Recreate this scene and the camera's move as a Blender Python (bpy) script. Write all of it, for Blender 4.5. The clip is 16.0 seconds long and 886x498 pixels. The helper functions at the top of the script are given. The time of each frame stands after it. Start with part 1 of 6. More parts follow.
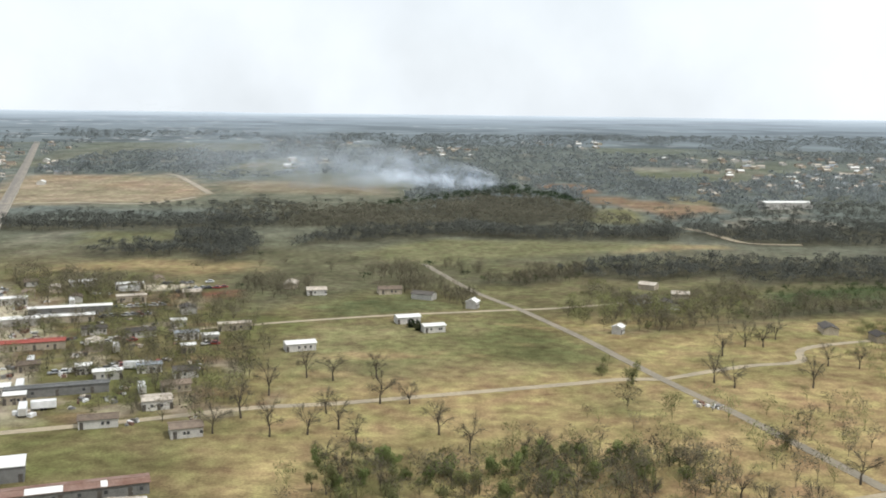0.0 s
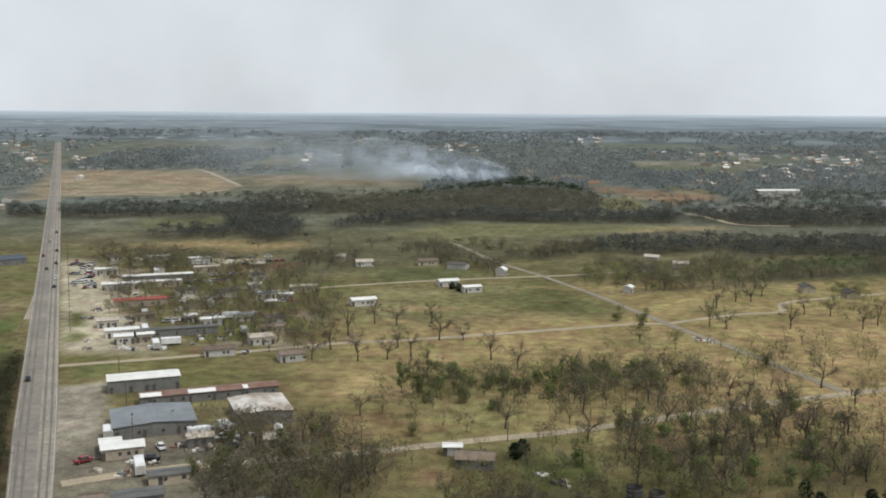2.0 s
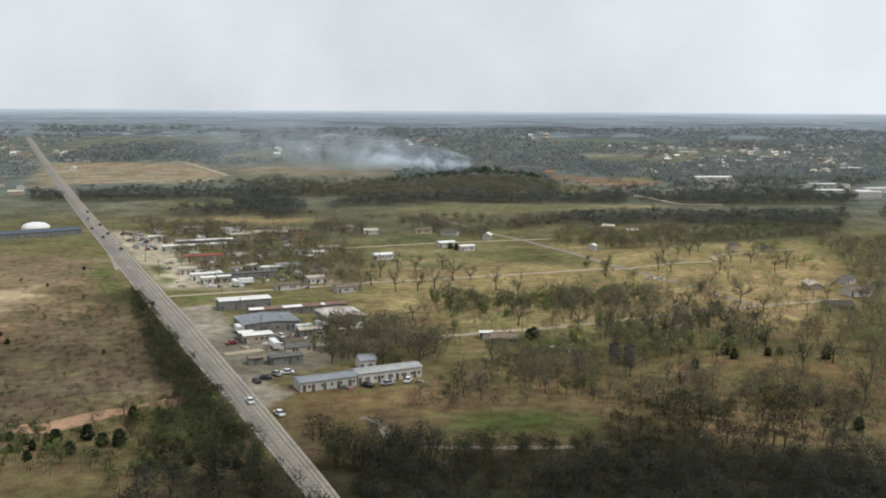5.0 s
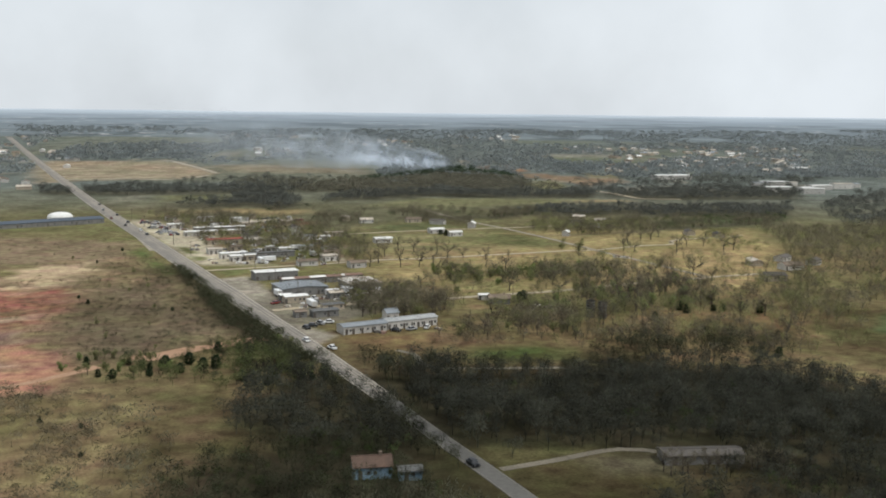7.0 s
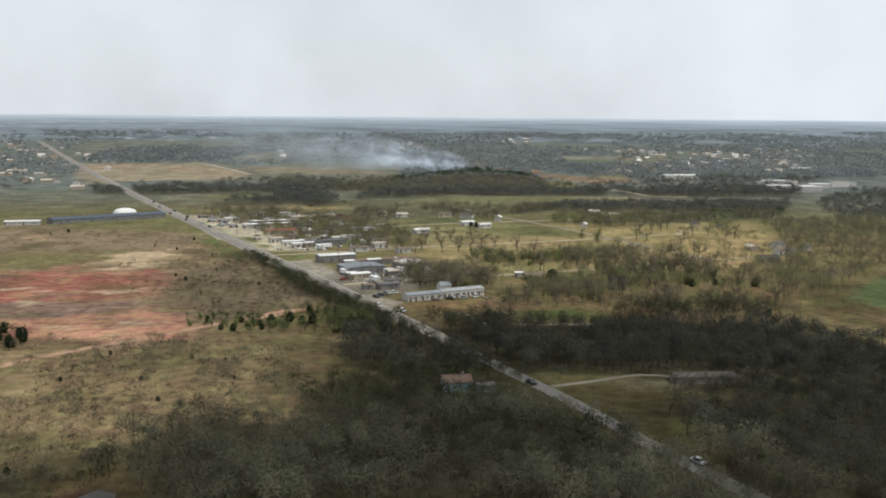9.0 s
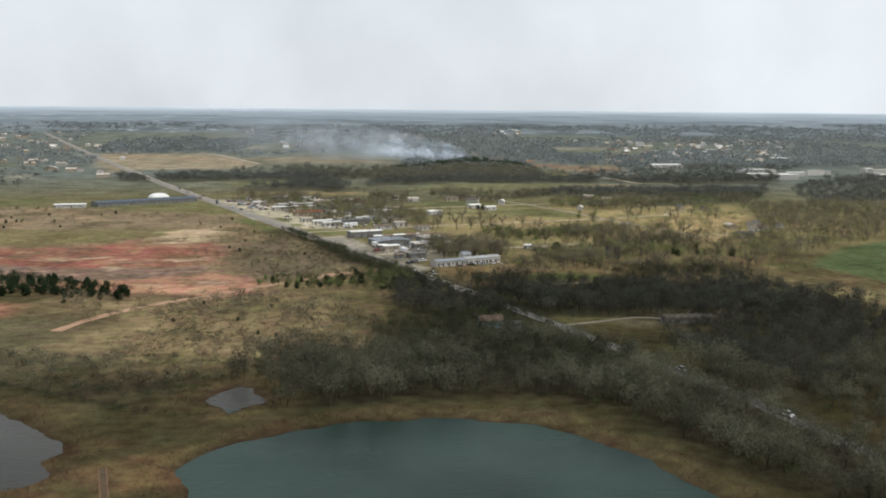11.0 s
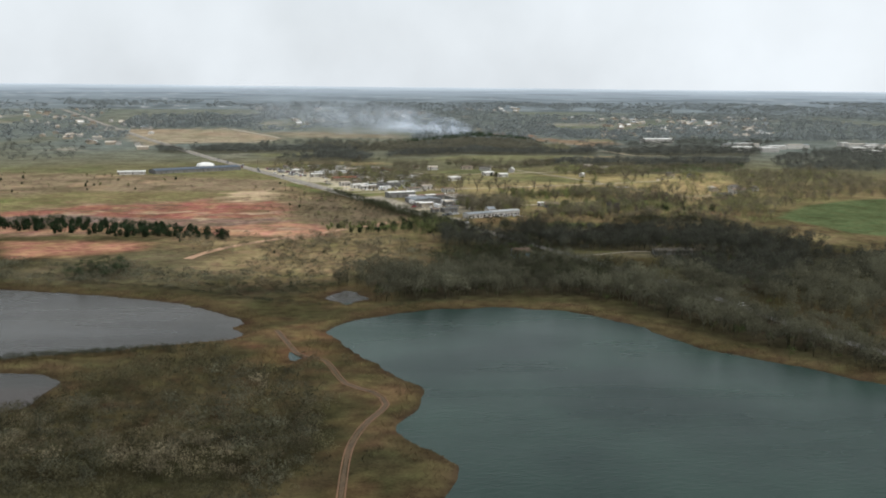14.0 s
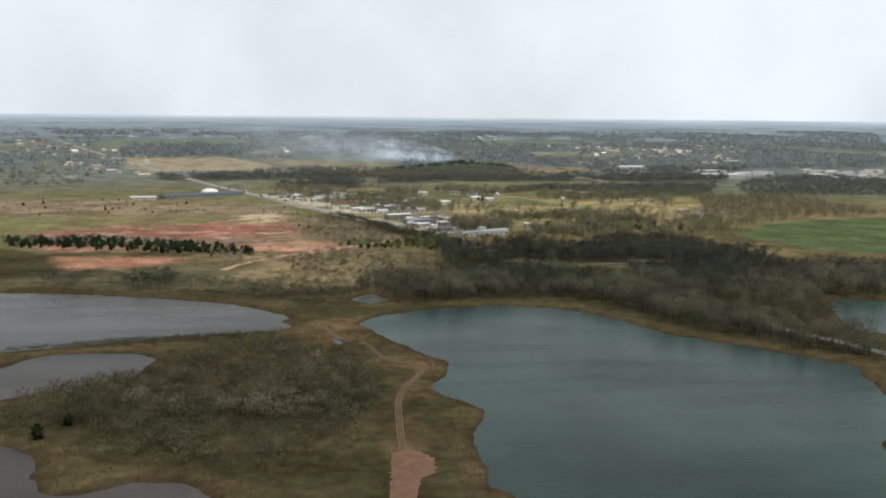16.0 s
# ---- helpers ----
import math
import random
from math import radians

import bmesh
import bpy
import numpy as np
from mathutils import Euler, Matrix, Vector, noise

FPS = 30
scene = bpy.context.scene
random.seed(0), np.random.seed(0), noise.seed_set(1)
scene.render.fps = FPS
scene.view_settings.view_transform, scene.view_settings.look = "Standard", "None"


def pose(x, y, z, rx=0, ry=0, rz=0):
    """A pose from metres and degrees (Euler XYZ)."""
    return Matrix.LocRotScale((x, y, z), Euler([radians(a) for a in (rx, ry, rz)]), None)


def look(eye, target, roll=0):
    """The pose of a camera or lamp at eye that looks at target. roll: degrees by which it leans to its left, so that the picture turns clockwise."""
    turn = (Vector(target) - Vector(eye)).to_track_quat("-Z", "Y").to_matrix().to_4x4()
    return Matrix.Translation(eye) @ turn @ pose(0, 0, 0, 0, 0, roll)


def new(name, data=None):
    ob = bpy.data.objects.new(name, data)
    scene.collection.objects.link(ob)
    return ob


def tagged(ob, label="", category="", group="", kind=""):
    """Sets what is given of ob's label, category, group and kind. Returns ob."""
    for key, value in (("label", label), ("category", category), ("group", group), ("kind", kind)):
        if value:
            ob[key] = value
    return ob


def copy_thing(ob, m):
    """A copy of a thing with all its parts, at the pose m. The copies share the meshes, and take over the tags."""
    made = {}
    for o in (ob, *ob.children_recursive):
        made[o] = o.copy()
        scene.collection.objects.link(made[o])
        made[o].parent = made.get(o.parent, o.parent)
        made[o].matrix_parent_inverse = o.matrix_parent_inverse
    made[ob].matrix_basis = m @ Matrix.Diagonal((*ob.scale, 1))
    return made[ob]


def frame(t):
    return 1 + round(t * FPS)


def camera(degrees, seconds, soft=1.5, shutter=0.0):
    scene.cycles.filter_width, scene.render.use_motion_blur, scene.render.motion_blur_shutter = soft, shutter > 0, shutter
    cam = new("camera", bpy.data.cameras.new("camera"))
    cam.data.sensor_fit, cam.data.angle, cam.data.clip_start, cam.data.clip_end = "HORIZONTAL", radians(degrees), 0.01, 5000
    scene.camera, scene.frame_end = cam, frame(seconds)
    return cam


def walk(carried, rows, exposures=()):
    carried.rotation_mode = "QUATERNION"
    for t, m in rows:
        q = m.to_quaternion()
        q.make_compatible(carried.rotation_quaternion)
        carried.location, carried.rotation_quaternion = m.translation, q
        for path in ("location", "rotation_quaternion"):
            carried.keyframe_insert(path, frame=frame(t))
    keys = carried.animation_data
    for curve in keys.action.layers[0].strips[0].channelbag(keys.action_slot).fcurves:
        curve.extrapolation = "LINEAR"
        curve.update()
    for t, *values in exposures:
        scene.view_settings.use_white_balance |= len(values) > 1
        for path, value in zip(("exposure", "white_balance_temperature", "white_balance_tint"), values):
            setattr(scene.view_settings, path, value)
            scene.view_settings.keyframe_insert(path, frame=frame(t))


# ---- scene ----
EXPOSURES = [(0, 0.08), (0.5, -0.1), (1.0, -0.3), (2.0, -0.34), (4.5, -0.28), (8.0, -0.24), (11.5, -0.18), (16.0, -0.1)]
PATH = [
    (0.0, 0.00, 0.00, 87.37, 82.213, -0.717, 0.003),
    (0.5, -4.31, -18.09, 86.65, 82.184, -0.714, -0.079),
    (1.0, -8.66, -36.16, 85.94, 82.162, -0.553, -0.123),
    (1.5, -13.16, -54.22, 85.27, 82.158, -0.423, -0.122),
    (2.0, -17.90, -72.24, 84.67, 82.150, -0.377, -0.113),
    (2.5, -22.95, -90.27, 84.08, 82.350, -0.305, -0.777),
    (3.0, -28.28, -108.35, 83.42, 82.689, -0.318, -1.582),
    (3.5, -33.83, -126.50, 82.74, 82.762, -0.414, -2.342),
    (4.0, -39.52, -144.70, 82.04, 82.375, -0.473, -2.829),
    (4.5, -45.26, -162.94, 81.39, 81.944, -0.430, -3.149),
    (5.0, -51.04, -181.22, 80.83, 82.081, -0.385, -3.383),
    (7.5, -79.70, -273.83, 80.04, 82.274, -0.682, -5.660),
    (8.0, -85.97, -292.12, 80.14, 82.503, -0.629, -5.459),
    (8.5, -92.30, -310.31, 80.27, 83.032, -0.510, -5.180),
    (9.0, -98.67, -328.51, 80.35, 82.445, -0.482, -5.116),
    (11.5, -130.56, -420.99, 80.38, 81.940, -0.517, -6.011),
    (12.0, -136.26, -438.69, 80.54, 81.841, -0.404, -5.474),
    (12.5, -142.05, -456.39, 80.57, 82.506, -0.319, -4.980),
    (13.0, -147.89, -474.00, 80.46, 82.466, -0.296, -4.686),
    (13.5, -153.68, -491.38, 80.39, 81.865, -0.334, -5.249),
    (14.0, -159.39, -508.59, 80.43, 80.762, -0.579, -6.363),
    (14.5, -165.11, -525.69, 80.78, 80.891, -0.632, -7.188),
    (15.0, -170.84, -542.78, 81.32, 81.174, -0.494, -6.928),
    (15.5, -176.57, -559.87, 81.93, 81.604, -0.566, -7.147),
    (16.0, -182.33, -577.00, 82.58, 82.417, -0.554, -7.802),
]
cam = camera(48.26, 16.0, soft=1.9)
walk(cam, [(t, pose(x, y, z, rx, ry, rz)) for t, x, y, z, rx, ry, rz in PATH], EXPOSURES)

# ---- world and light ----
SUN_EL, SUN_AZ = 58.0, 125.0          # height above the horizon; compass turn from +y, clockwise
world = bpy.data.worlds.new("sky")
scene.world = world
world.use_nodes = True
wn = world.node_tree
wn.nodes.clear()
w_out = wn.nodes.new("ShaderNodeOutputWorld")
w_bg = wn.nodes.new("ShaderNodeBackground")
w_sky = wn.nodes.new("ShaderNodeTexSky")
w_sky.sky_type = "NISHITA"
w_sky.sun_disc = False
w_sky.sun_elevation = radians(SUN_EL)
w_sky.sun_rotation = radians(SUN_AZ)
w_sky.dust_density, w_sky.air_density, w_sky.ozone_density = 4.0, 1.0, 1.0
w_cloud = wn.nodes.new("ShaderNodeTexNoise")
w_cloud.inputs["Scale"].default_value = 3.5
w_cloud.inputs["Detail"].default_value = 6.0
w_ramp = wn.nodes.new("ShaderNodeMapRange")
w_ramp.inputs[1].default_value, w_ramp.inputs[2].default_value = 0.32, 0.68
w_ramp.inputs[3].default_value, w_ramp.inputs[4].default_value = 0.7, 1.0
w_mix = wn.nodes.new("ShaderNodeMix")
w_mix.data_type = "RGBA"
w_mix.inputs[7].default_value = (9.6, 10.25, 10.8, 1)      # thin bright cloud over the whole sky
wn.links.new(w_cloud.outputs["Fac"], w_ramp.inputs[0])
wn.links.new(w_ramp.outputs[0], w_mix.inputs[0])
wn.links.new(w_sky.outputs[0], w_mix.inputs[6])
wn.links.new(w_mix.outputs[2], w_bg.inputs[0])
w_bg.inputs[1].default_value = 0.1
wn.links.new(w_bg.outputs[0], w_out.inputs[0])

sun = new("sun", bpy.data.lights.new("sun", "SUN"))
sun.data.energy = 2.5
sun.data.angle = radians(6.0)
sun.data.color = (1.0, 0.985, 0.93)
sun.matrix_world = look((0, 0, 300), (-math.sin(radians(SUN_AZ)) * 300 / math.tan(radians(SUN_EL)), -math.cos(radians(SUN_AZ)) * 300 / math.tan(radians(SUN_EL)), 0))


# ---- materials ----
def mat(name, c1, c2=None, scale=1.0, rough=0.9, metal=0.0, bump=0.0, detail=4.0, per_object=0.0, fine=0.25):
    """Two colours mixed by coarse noise, darkened and lightened by fine noise, with bump and a change from object to object."""
    m = bpy.data.materials.new(name)
    m.use_nodes = True
    t = m.node_tree
    b = t.nodes["Principled BSDF"]
    b.inputs["Roughness"].default_value, b.inputs["Metallic"].default_value = rough, metal
    b.inputs["Specular IOR Level"].default_value = 0.25
    c2 = c2 or tuple(v * 0.75 for v in c1)
    co = t.nodes.new("ShaderNodeTexCoord")
    n1 = t.nodes.new("ShaderNodeTexNoise")
    n1.inputs["Scale"].default_value, n1.inputs["Detail"].default_value = scale, detail
    t.links.new(co.outputs["Object"], n1.inputs["Vector"])
    n2 = t.nodes.new("ShaderNodeTexNoise")
    n2.inputs["Scale"].default_value, n2.inputs["Detail"].default_value = scale * 9, 3.0
    t.links.new(co.outputs["Object"], n2.inputs["Vector"])
    r1 = t.nodes.new("ShaderNodeMapRange")
    r1.inputs[1].default_value, r1.inputs[2].default_value = 0.35, 0.65
    t.links.new(n1.outputs["Fac"], r1.inputs[0])
    mx = t.nodes.new("ShaderNodeMix")
    mx.data_type = "RGBA"
    mx.inputs[6].default_value, mx.inputs[7].default_value = (*c1, 1), (*c2, 1)
    t.links.new(r1.outputs[0], mx.inputs[0])
    r2 = t.nodes.new("ShaderNodeMapRange")
    r2.inputs[1].default_value, r2.inputs[2].default_value = 0.3, 0.7
    r2.inputs[3].default_value, r2.inputs[4].default_value = 1 - fine, 1 + fine
    t.links.new(n2.outputs["Fac"], r2.inputs[0])
    hsv = t.nodes.new("ShaderNodeHueSaturation")
    t.links.new(mx.outputs[2], hsv.inputs["Color"])
    if per_object:
        inf = t.nodes.new("ShaderNodeObjectInfo")
        ro = t.nodes.new("ShaderNodeMapRange")
        ro.inputs[3].default_value, ro.inputs[4].default_value = 1 - per_object, 1 + per_object
        t.links.new(inf.outputs["Random"], ro.inputs[0])
        mu = t.nodes.new("ShaderNodeMath")
        mu.operation = "MULTIPLY"
        t.links.new(r2.outputs[0], mu.inputs[0])
        t.links.new(ro.outputs[0], mu.inputs[1])
        t.links.new(mu.outputs[0], hsv.inputs["Value"])
    else:
        t.links.new(r2.outputs[0], hsv.inputs["Value"])
    t.links.new(hsv.outputs[0], b.inputs["Base Color"])
    if bump:
        bp = t.nodes.new("ShaderNodeBump")
        bp.inputs["Strength"].default_value = bump
        bp.inputs["Distance"].default_value = 0.1
        t.links.new(n2.outputs["Fac"], bp.inputs["Height"])
        t.links.new(bp.outputs[0], b.inputs["Normal"])
    return m


def island_mat(name, c1, c2, c3, rough=0.95):
    """Foliage whose colour changes from island to island of one mesh."""
    m = bpy.data.materials.new(name)
    m.use_nodes = True
    t = m.node_tree
    b = t.nodes["Principled BSDF"]
    b.inputs["Roughness"].default_value = rough
    b.inputs["Specular IOR Level"].default_value = 0.1
    ge = t.nodes.new("ShaderNodeNewGeometry")
    inf = t.nodes.new("ShaderNodeObjectInfo")
    ad = t.nodes.new("ShaderNodeMath")
    ad.operation = "ADD"
    t.links.new(ge.outputs["Random Per Island"], ad.inputs[0])
    t.links.new(inf.outputs["Random"], ad.inputs[1])
    fr = t.nodes.new("ShaderNodeMath")
    fr.operation = "FRACT"
    t.links.new(ad.outputs[0], fr.inputs[0])
    rp = t.nodes.new("ShaderNodeValToRGB")
    rp.color_ramp.elements[0].color, rp.color_ramp.elements[1].color = (*c1, 1), (*c3, 1)
    e = rp.color_ramp.elements.new(0.5)
    e.color = (*c2, 1)
    t.links.new(fr.outputs[0], rp.inputs[0])
    tone = t.nodes.new("ShaderNodeAttribute")
    tone.attribute_name = "tone"
    ad2 = t.nodes.new("ShaderNodeMath")
    ad2.operation = "ADD"
    ad2.inputs[1].default_value = 1.0
    t.links.new(tone.outputs["Fac"], ad2.inputs[0])
    hs = t.nodes.new("ShaderNodeHueSaturation")
    t.links.new(rp.outputs[0], hs.inputs["Color"])
    t.links.new(ad2.outputs[0], hs.inputs["Value"])
    t.links.new(hs.outputs[0], b.inputs["Base Color"])
    # thin leaves and twigs let some light through
    tr = t.nodes.new("ShaderNodeBsdfTranslucent")
    t.links.new(hs.outputs[0], tr.inputs["Color"])
    mx = t.nodes.new("ShaderNodeMixShader")
    mx.inputs[0].default_value = 0.5
    t.links.new(b.outputs[0], mx.inputs[1])
    t.links.new(tr.outputs[0], mx.inputs[2])
    t.links.new(mx.outputs[0], t.nodes["Material Output"].inputs["Surface"])
    return m


BARK = mat("bark", (0.085, 0.07, 0.055), (0.055, 0.046, 0.037), 2.0, per_object=0.25)
TWIG = island_mat("bare_twigs", (0.1400, 0.1250, 0.0860), (0.1582, 0.1412, 0.0972), (0.1218, 0.1087, 0.0748))
TWIG_DARK = island_mat("dark_bare_twigs", (0.0520, 0.0540, 0.0420), (0.0588, 0.0610, 0.0475), (0.0452, 0.0470, 0.0365))
TWIG_LOW = island_mat("brown_brush_twigs", (0.0460, 0.0490, 0.0290), (0.0520, 0.0554, 0.0328), (0.0400, 0.0426, 0.0252))
PALE_BRUSH = island_mat("pale_grey_brush", (0.1650, 0.1420, 0.0940), (0.1865, 0.1605, 0.1062), (0.1436, 0.1235, 0.0818))
BROWN_BRUSH = island_mat("brown_brush", (0.1435, 0.1181, 0.0776), (0.1604, 0.1316, 0.0844), (0.1266, 0.103, 0.0675))
TWIG_PALE = island_mat("pale_bare_twigs", (0.1000, 0.0990, 0.0680), (0.1130, 0.1119, 0.0768), (0.0870, 0.0861, 0.0592))
BUD = island_mat("spring_leaves", (0.1800, 0.1850, 0.0850), (0.2034, 0.2090, 0.0960), (0.1566, 0.1610, 0.0740))
OLIVE_BRUSH = island_mat("olive_brush_twigs", (0.0846, 0.0783, 0.0454), (0.0962, 0.0891, 0.0510), (0.0718, 0.0675, 0.0397))
HEDGE = island_mat("dark_hedge_leaves", (0.0600, 0.0640, 0.0360), (0.0678, 0.0723, 0.0407), (0.0522, 0.0557, 0.0313))
LEAF = island_mat("green_leaves", (0.0517, 0.0718, 0.0273), (0.0660, 0.0891, 0.0337), (0.0402, 0.0575, 0.0225))
LEAF_SPRING = island_mat("fresh_green_leaves", (0.1850, 0.2250, 0.0850), (0.2090, 0.2542, 0.0960), (0.1610, 0.1958, 0.0740))
BUSH_OLIVE = island_mat("olive_green_bushes", (0.096, 0.1104, 0.0464), (0.112, 0.1248, 0.0528), (0.08, 0.0928, 0.04))
CEDAR = island_mat("cedar_needles", (0.0259, 0.0432, 0.0214), (0.0374, 0.0576, 0.0260), (0.0173, 0.0288, 0.0153))
REED = island_mat("dry_reeds", (0.115, 0.084, 0.044), (0.14, 0.105, 0.056), (0.08, 0.06, 0.034))
# bare-wood grey, lifted in tone to imitate mid-distance haze
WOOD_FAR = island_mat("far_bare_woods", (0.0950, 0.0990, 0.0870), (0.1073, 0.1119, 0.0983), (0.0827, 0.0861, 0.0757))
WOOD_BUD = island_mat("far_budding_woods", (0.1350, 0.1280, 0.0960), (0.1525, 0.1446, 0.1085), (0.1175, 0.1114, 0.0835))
# farthest woods: pale blue haze is put into the twig colour
WOOD_HAZED = island_mat("hazed_bare_woods", (0.1900, 0.2110, 0.2110), (0.2147, 0.2384, 0.2384), (0.1653, 0.1836, 0.1836))
ASPHALT_DARK = mat("dark_worn_asphalt", (0.105, 0.1, 0.09), (0.08, 0.077, 0.07), 0.08, 0.85, fine=0.12)
ASPHALT = mat("old_grey_asphalt", (0.235, 0.21, 0.178), (0.175, 0.158, 0.137), 0.05, 0.85, fine=0.16)
CONCRETE = mat("pale_concrete_lane", (0.29, 0.255, 0.208), (0.23, 0.205, 0.17), 0.07, 0.85, fine=0.2)
WORN_LANE = mat("worn_grey_lane", (0.165, 0.152, 0.135), (0.135, 0.125, 0.11), 0.06, 0.85, fine=0.16)
LANE_ROAD = mat("pale_country_road", (0.36, 0.3, 0.205), (0.27, 0.23, 0.165), 0.1, 0.9, fine=0.15)
LANE_GREY = mat("grey_country_road", (0.25, 0.215, 0.16), (0.19, 0.168, 0.13), 0.1, 0.95, fine=0.15)
GRAVEL = mat("pale_gravel", (0.34, 0.295, 0.225), (0.25, 0.22, 0.175), 0.08, 0.95, fine=0.2)
RED_DIRT = mat("orange_dirt", (0.37, 0.235, 0.15), (0.28, 0.165, 0.10), 0.15, 0.95, fine=0.2)
TRACK = mat("worn_wheel_track", (0.15, 0.083, 0.048), (0.10, 0.06, 0.035), 0.15, 0.95, fine=0.25)
SIDE_ROAD = mat("worn_gravel_side_road", (0.17, 0.15, 0.115), (0.12, 0.105, 0.08), 0.15, 0.95, fine=0.2)
SPIT_DIRT = mat("reddish_trail_dirt", (0.082, 0.054, 0.031), (0.062, 0.044, 0.026), 0.2, 0.95, fine=0.3)
PAD_DIRT = mat("pinkish_bare_dirt", (0.145, 0.074, 0.041), (0.095, 0.055, 0.034), 0.35, 0.95, fine=0.22)
LINE = mat("worn_road_paint", (0.6, 0.57, 0.45), (0.45, 0.42, 0.33), 0.5, 0.8)
ROOF_WHITE = mat("white_metal_roof", (0.74, 0.73, 0.70), (0.62, 0.61, 0.58), 0.25, 0.55, fine=0.06)
ROOF_GREY = mat("grey_metal_roof", (0.24, 0.26, 0.276), (0.184, 0.2, 0.212), 0.2, 0.5, fine=0.08)
ROOF_OLD = mat("old_dull_metal_roof", (0.13, 0.13, 0.125), (0.09, 0.09, 0.086), 0.3, 0.7)
ROOF_RUST = mat("rusted_metal_roof", (0.16, 0.085, 0.06), (0.23, 0.15, 0.12), 0.25, 0.7)
ROOF_TAN = mat("weathered_tan_roof", (0.50, 0.45, 0.38), (0.36, 0.30, 0.24), 0.15, 0.6)
ROOF_PATCHY = mat("patchy_white_roof", (0.66, 0.64, 0.6), (0.3, 0.24, 0.19), 0.18, 0.6, detail=6.0)
ROOF_PALE = mat("pale_grey_roof", (0.36, 0.365, 0.36), (0.28, 0.285, 0.28), 0.25, 0.6)
ROOF_DARK = mat("dark_shingle_roof", (0.095, 0.085, 0.075), (0.07, 0.063, 0.056), 0.8, 0.9, per_object=0.3)
ROOF_BROWN = mat("brown_shingle_roof", (0.18, 0.14, 0.105), (0.13, 0.10, 0.078), 0.8, 0.9, per_object=0.35)
ROOF_RED = mat("red_roof", (0.30, 0.075, 0.055), (0.22, 0.055, 0.042), 0.4, 0.75)
ROOF_ORANGE = mat("orange_brown_roof", (0.105, 0.068, 0.05), (0.085, 0.056, 0.042), 0.5, 0.8)
ROOF_BLUE = mat("dark_blue_roof", (0.06, 0.078, 0.10), (0.048, 0.063, 0.083), 0.2, 0.5)
WALL_WHITE = mat("white_siding", (0.50, 0.48, 0.44), (0.40, 0.385, 0.355), 0.5, 0.75, per_object=0.15)
WALL_TAN = mat("tan_siding", (0.40, 0.345, 0.265), (0.32, 0.275, 0.215), 0.5, 0.8, per_object=0.2)
WALL_GREY = mat("grey_steel_wall", (0.19, 0.185, 0.175), (0.14, 0.138, 0.13), 0.5, 0.7)
WALL_BLUE = mat("pale_blue_wall", (0.22, 0.33, 0.42), (0.18, 0.27, 0.35), 0.5, 0.8)
DARK = mat("dark_window", (0.05, 0.052, 0.055), (0.07, 0.072, 0.075), 1.0, 0.15)
DOOR = mat("brown_door", (0.1, 0.088, 0.075), (0.075, 0.066, 0.058), 1.0, 0.6)
SILO = mat("stained_concrete_stave", (0.09, 0.0863, 0.0788), (0.0562, 0.0525, 0.048), 0.5, 0.9)
POLE = mat("weathered_pole", (0.13, 0.105, 0.08), (0.09, 0.075, 0.06), 1.0, 0.9)
TYRE = mat("tyre_rubber", (0.02, 0.02, 0.02), None, 2.0, 0.9)
CHROME = mat("dull_metal", (0.45, 0.45, 0.45), None, 2.0, 0.35, 0.8)
CAR_WHITE = mat("white_car_paint", (0.75, 0.75, 0.74), None, 0.5, 0.3, fine=0.03)
CAR_DARK = mat("dark_car_paint", (0.03, 0.032, 0.036), None, 0.5, 0.3, fine=0.03)
CAR_RED = mat("red_car_paint", (0.28, 0.03, 0.025), None, 0.5, 0.3, fine=0.03)
CAR_SILVER = mat("silver_car_paint", (0.42, 0.43, 0.44), None, 0.5, 0.3, 0.3, fine=0.03)


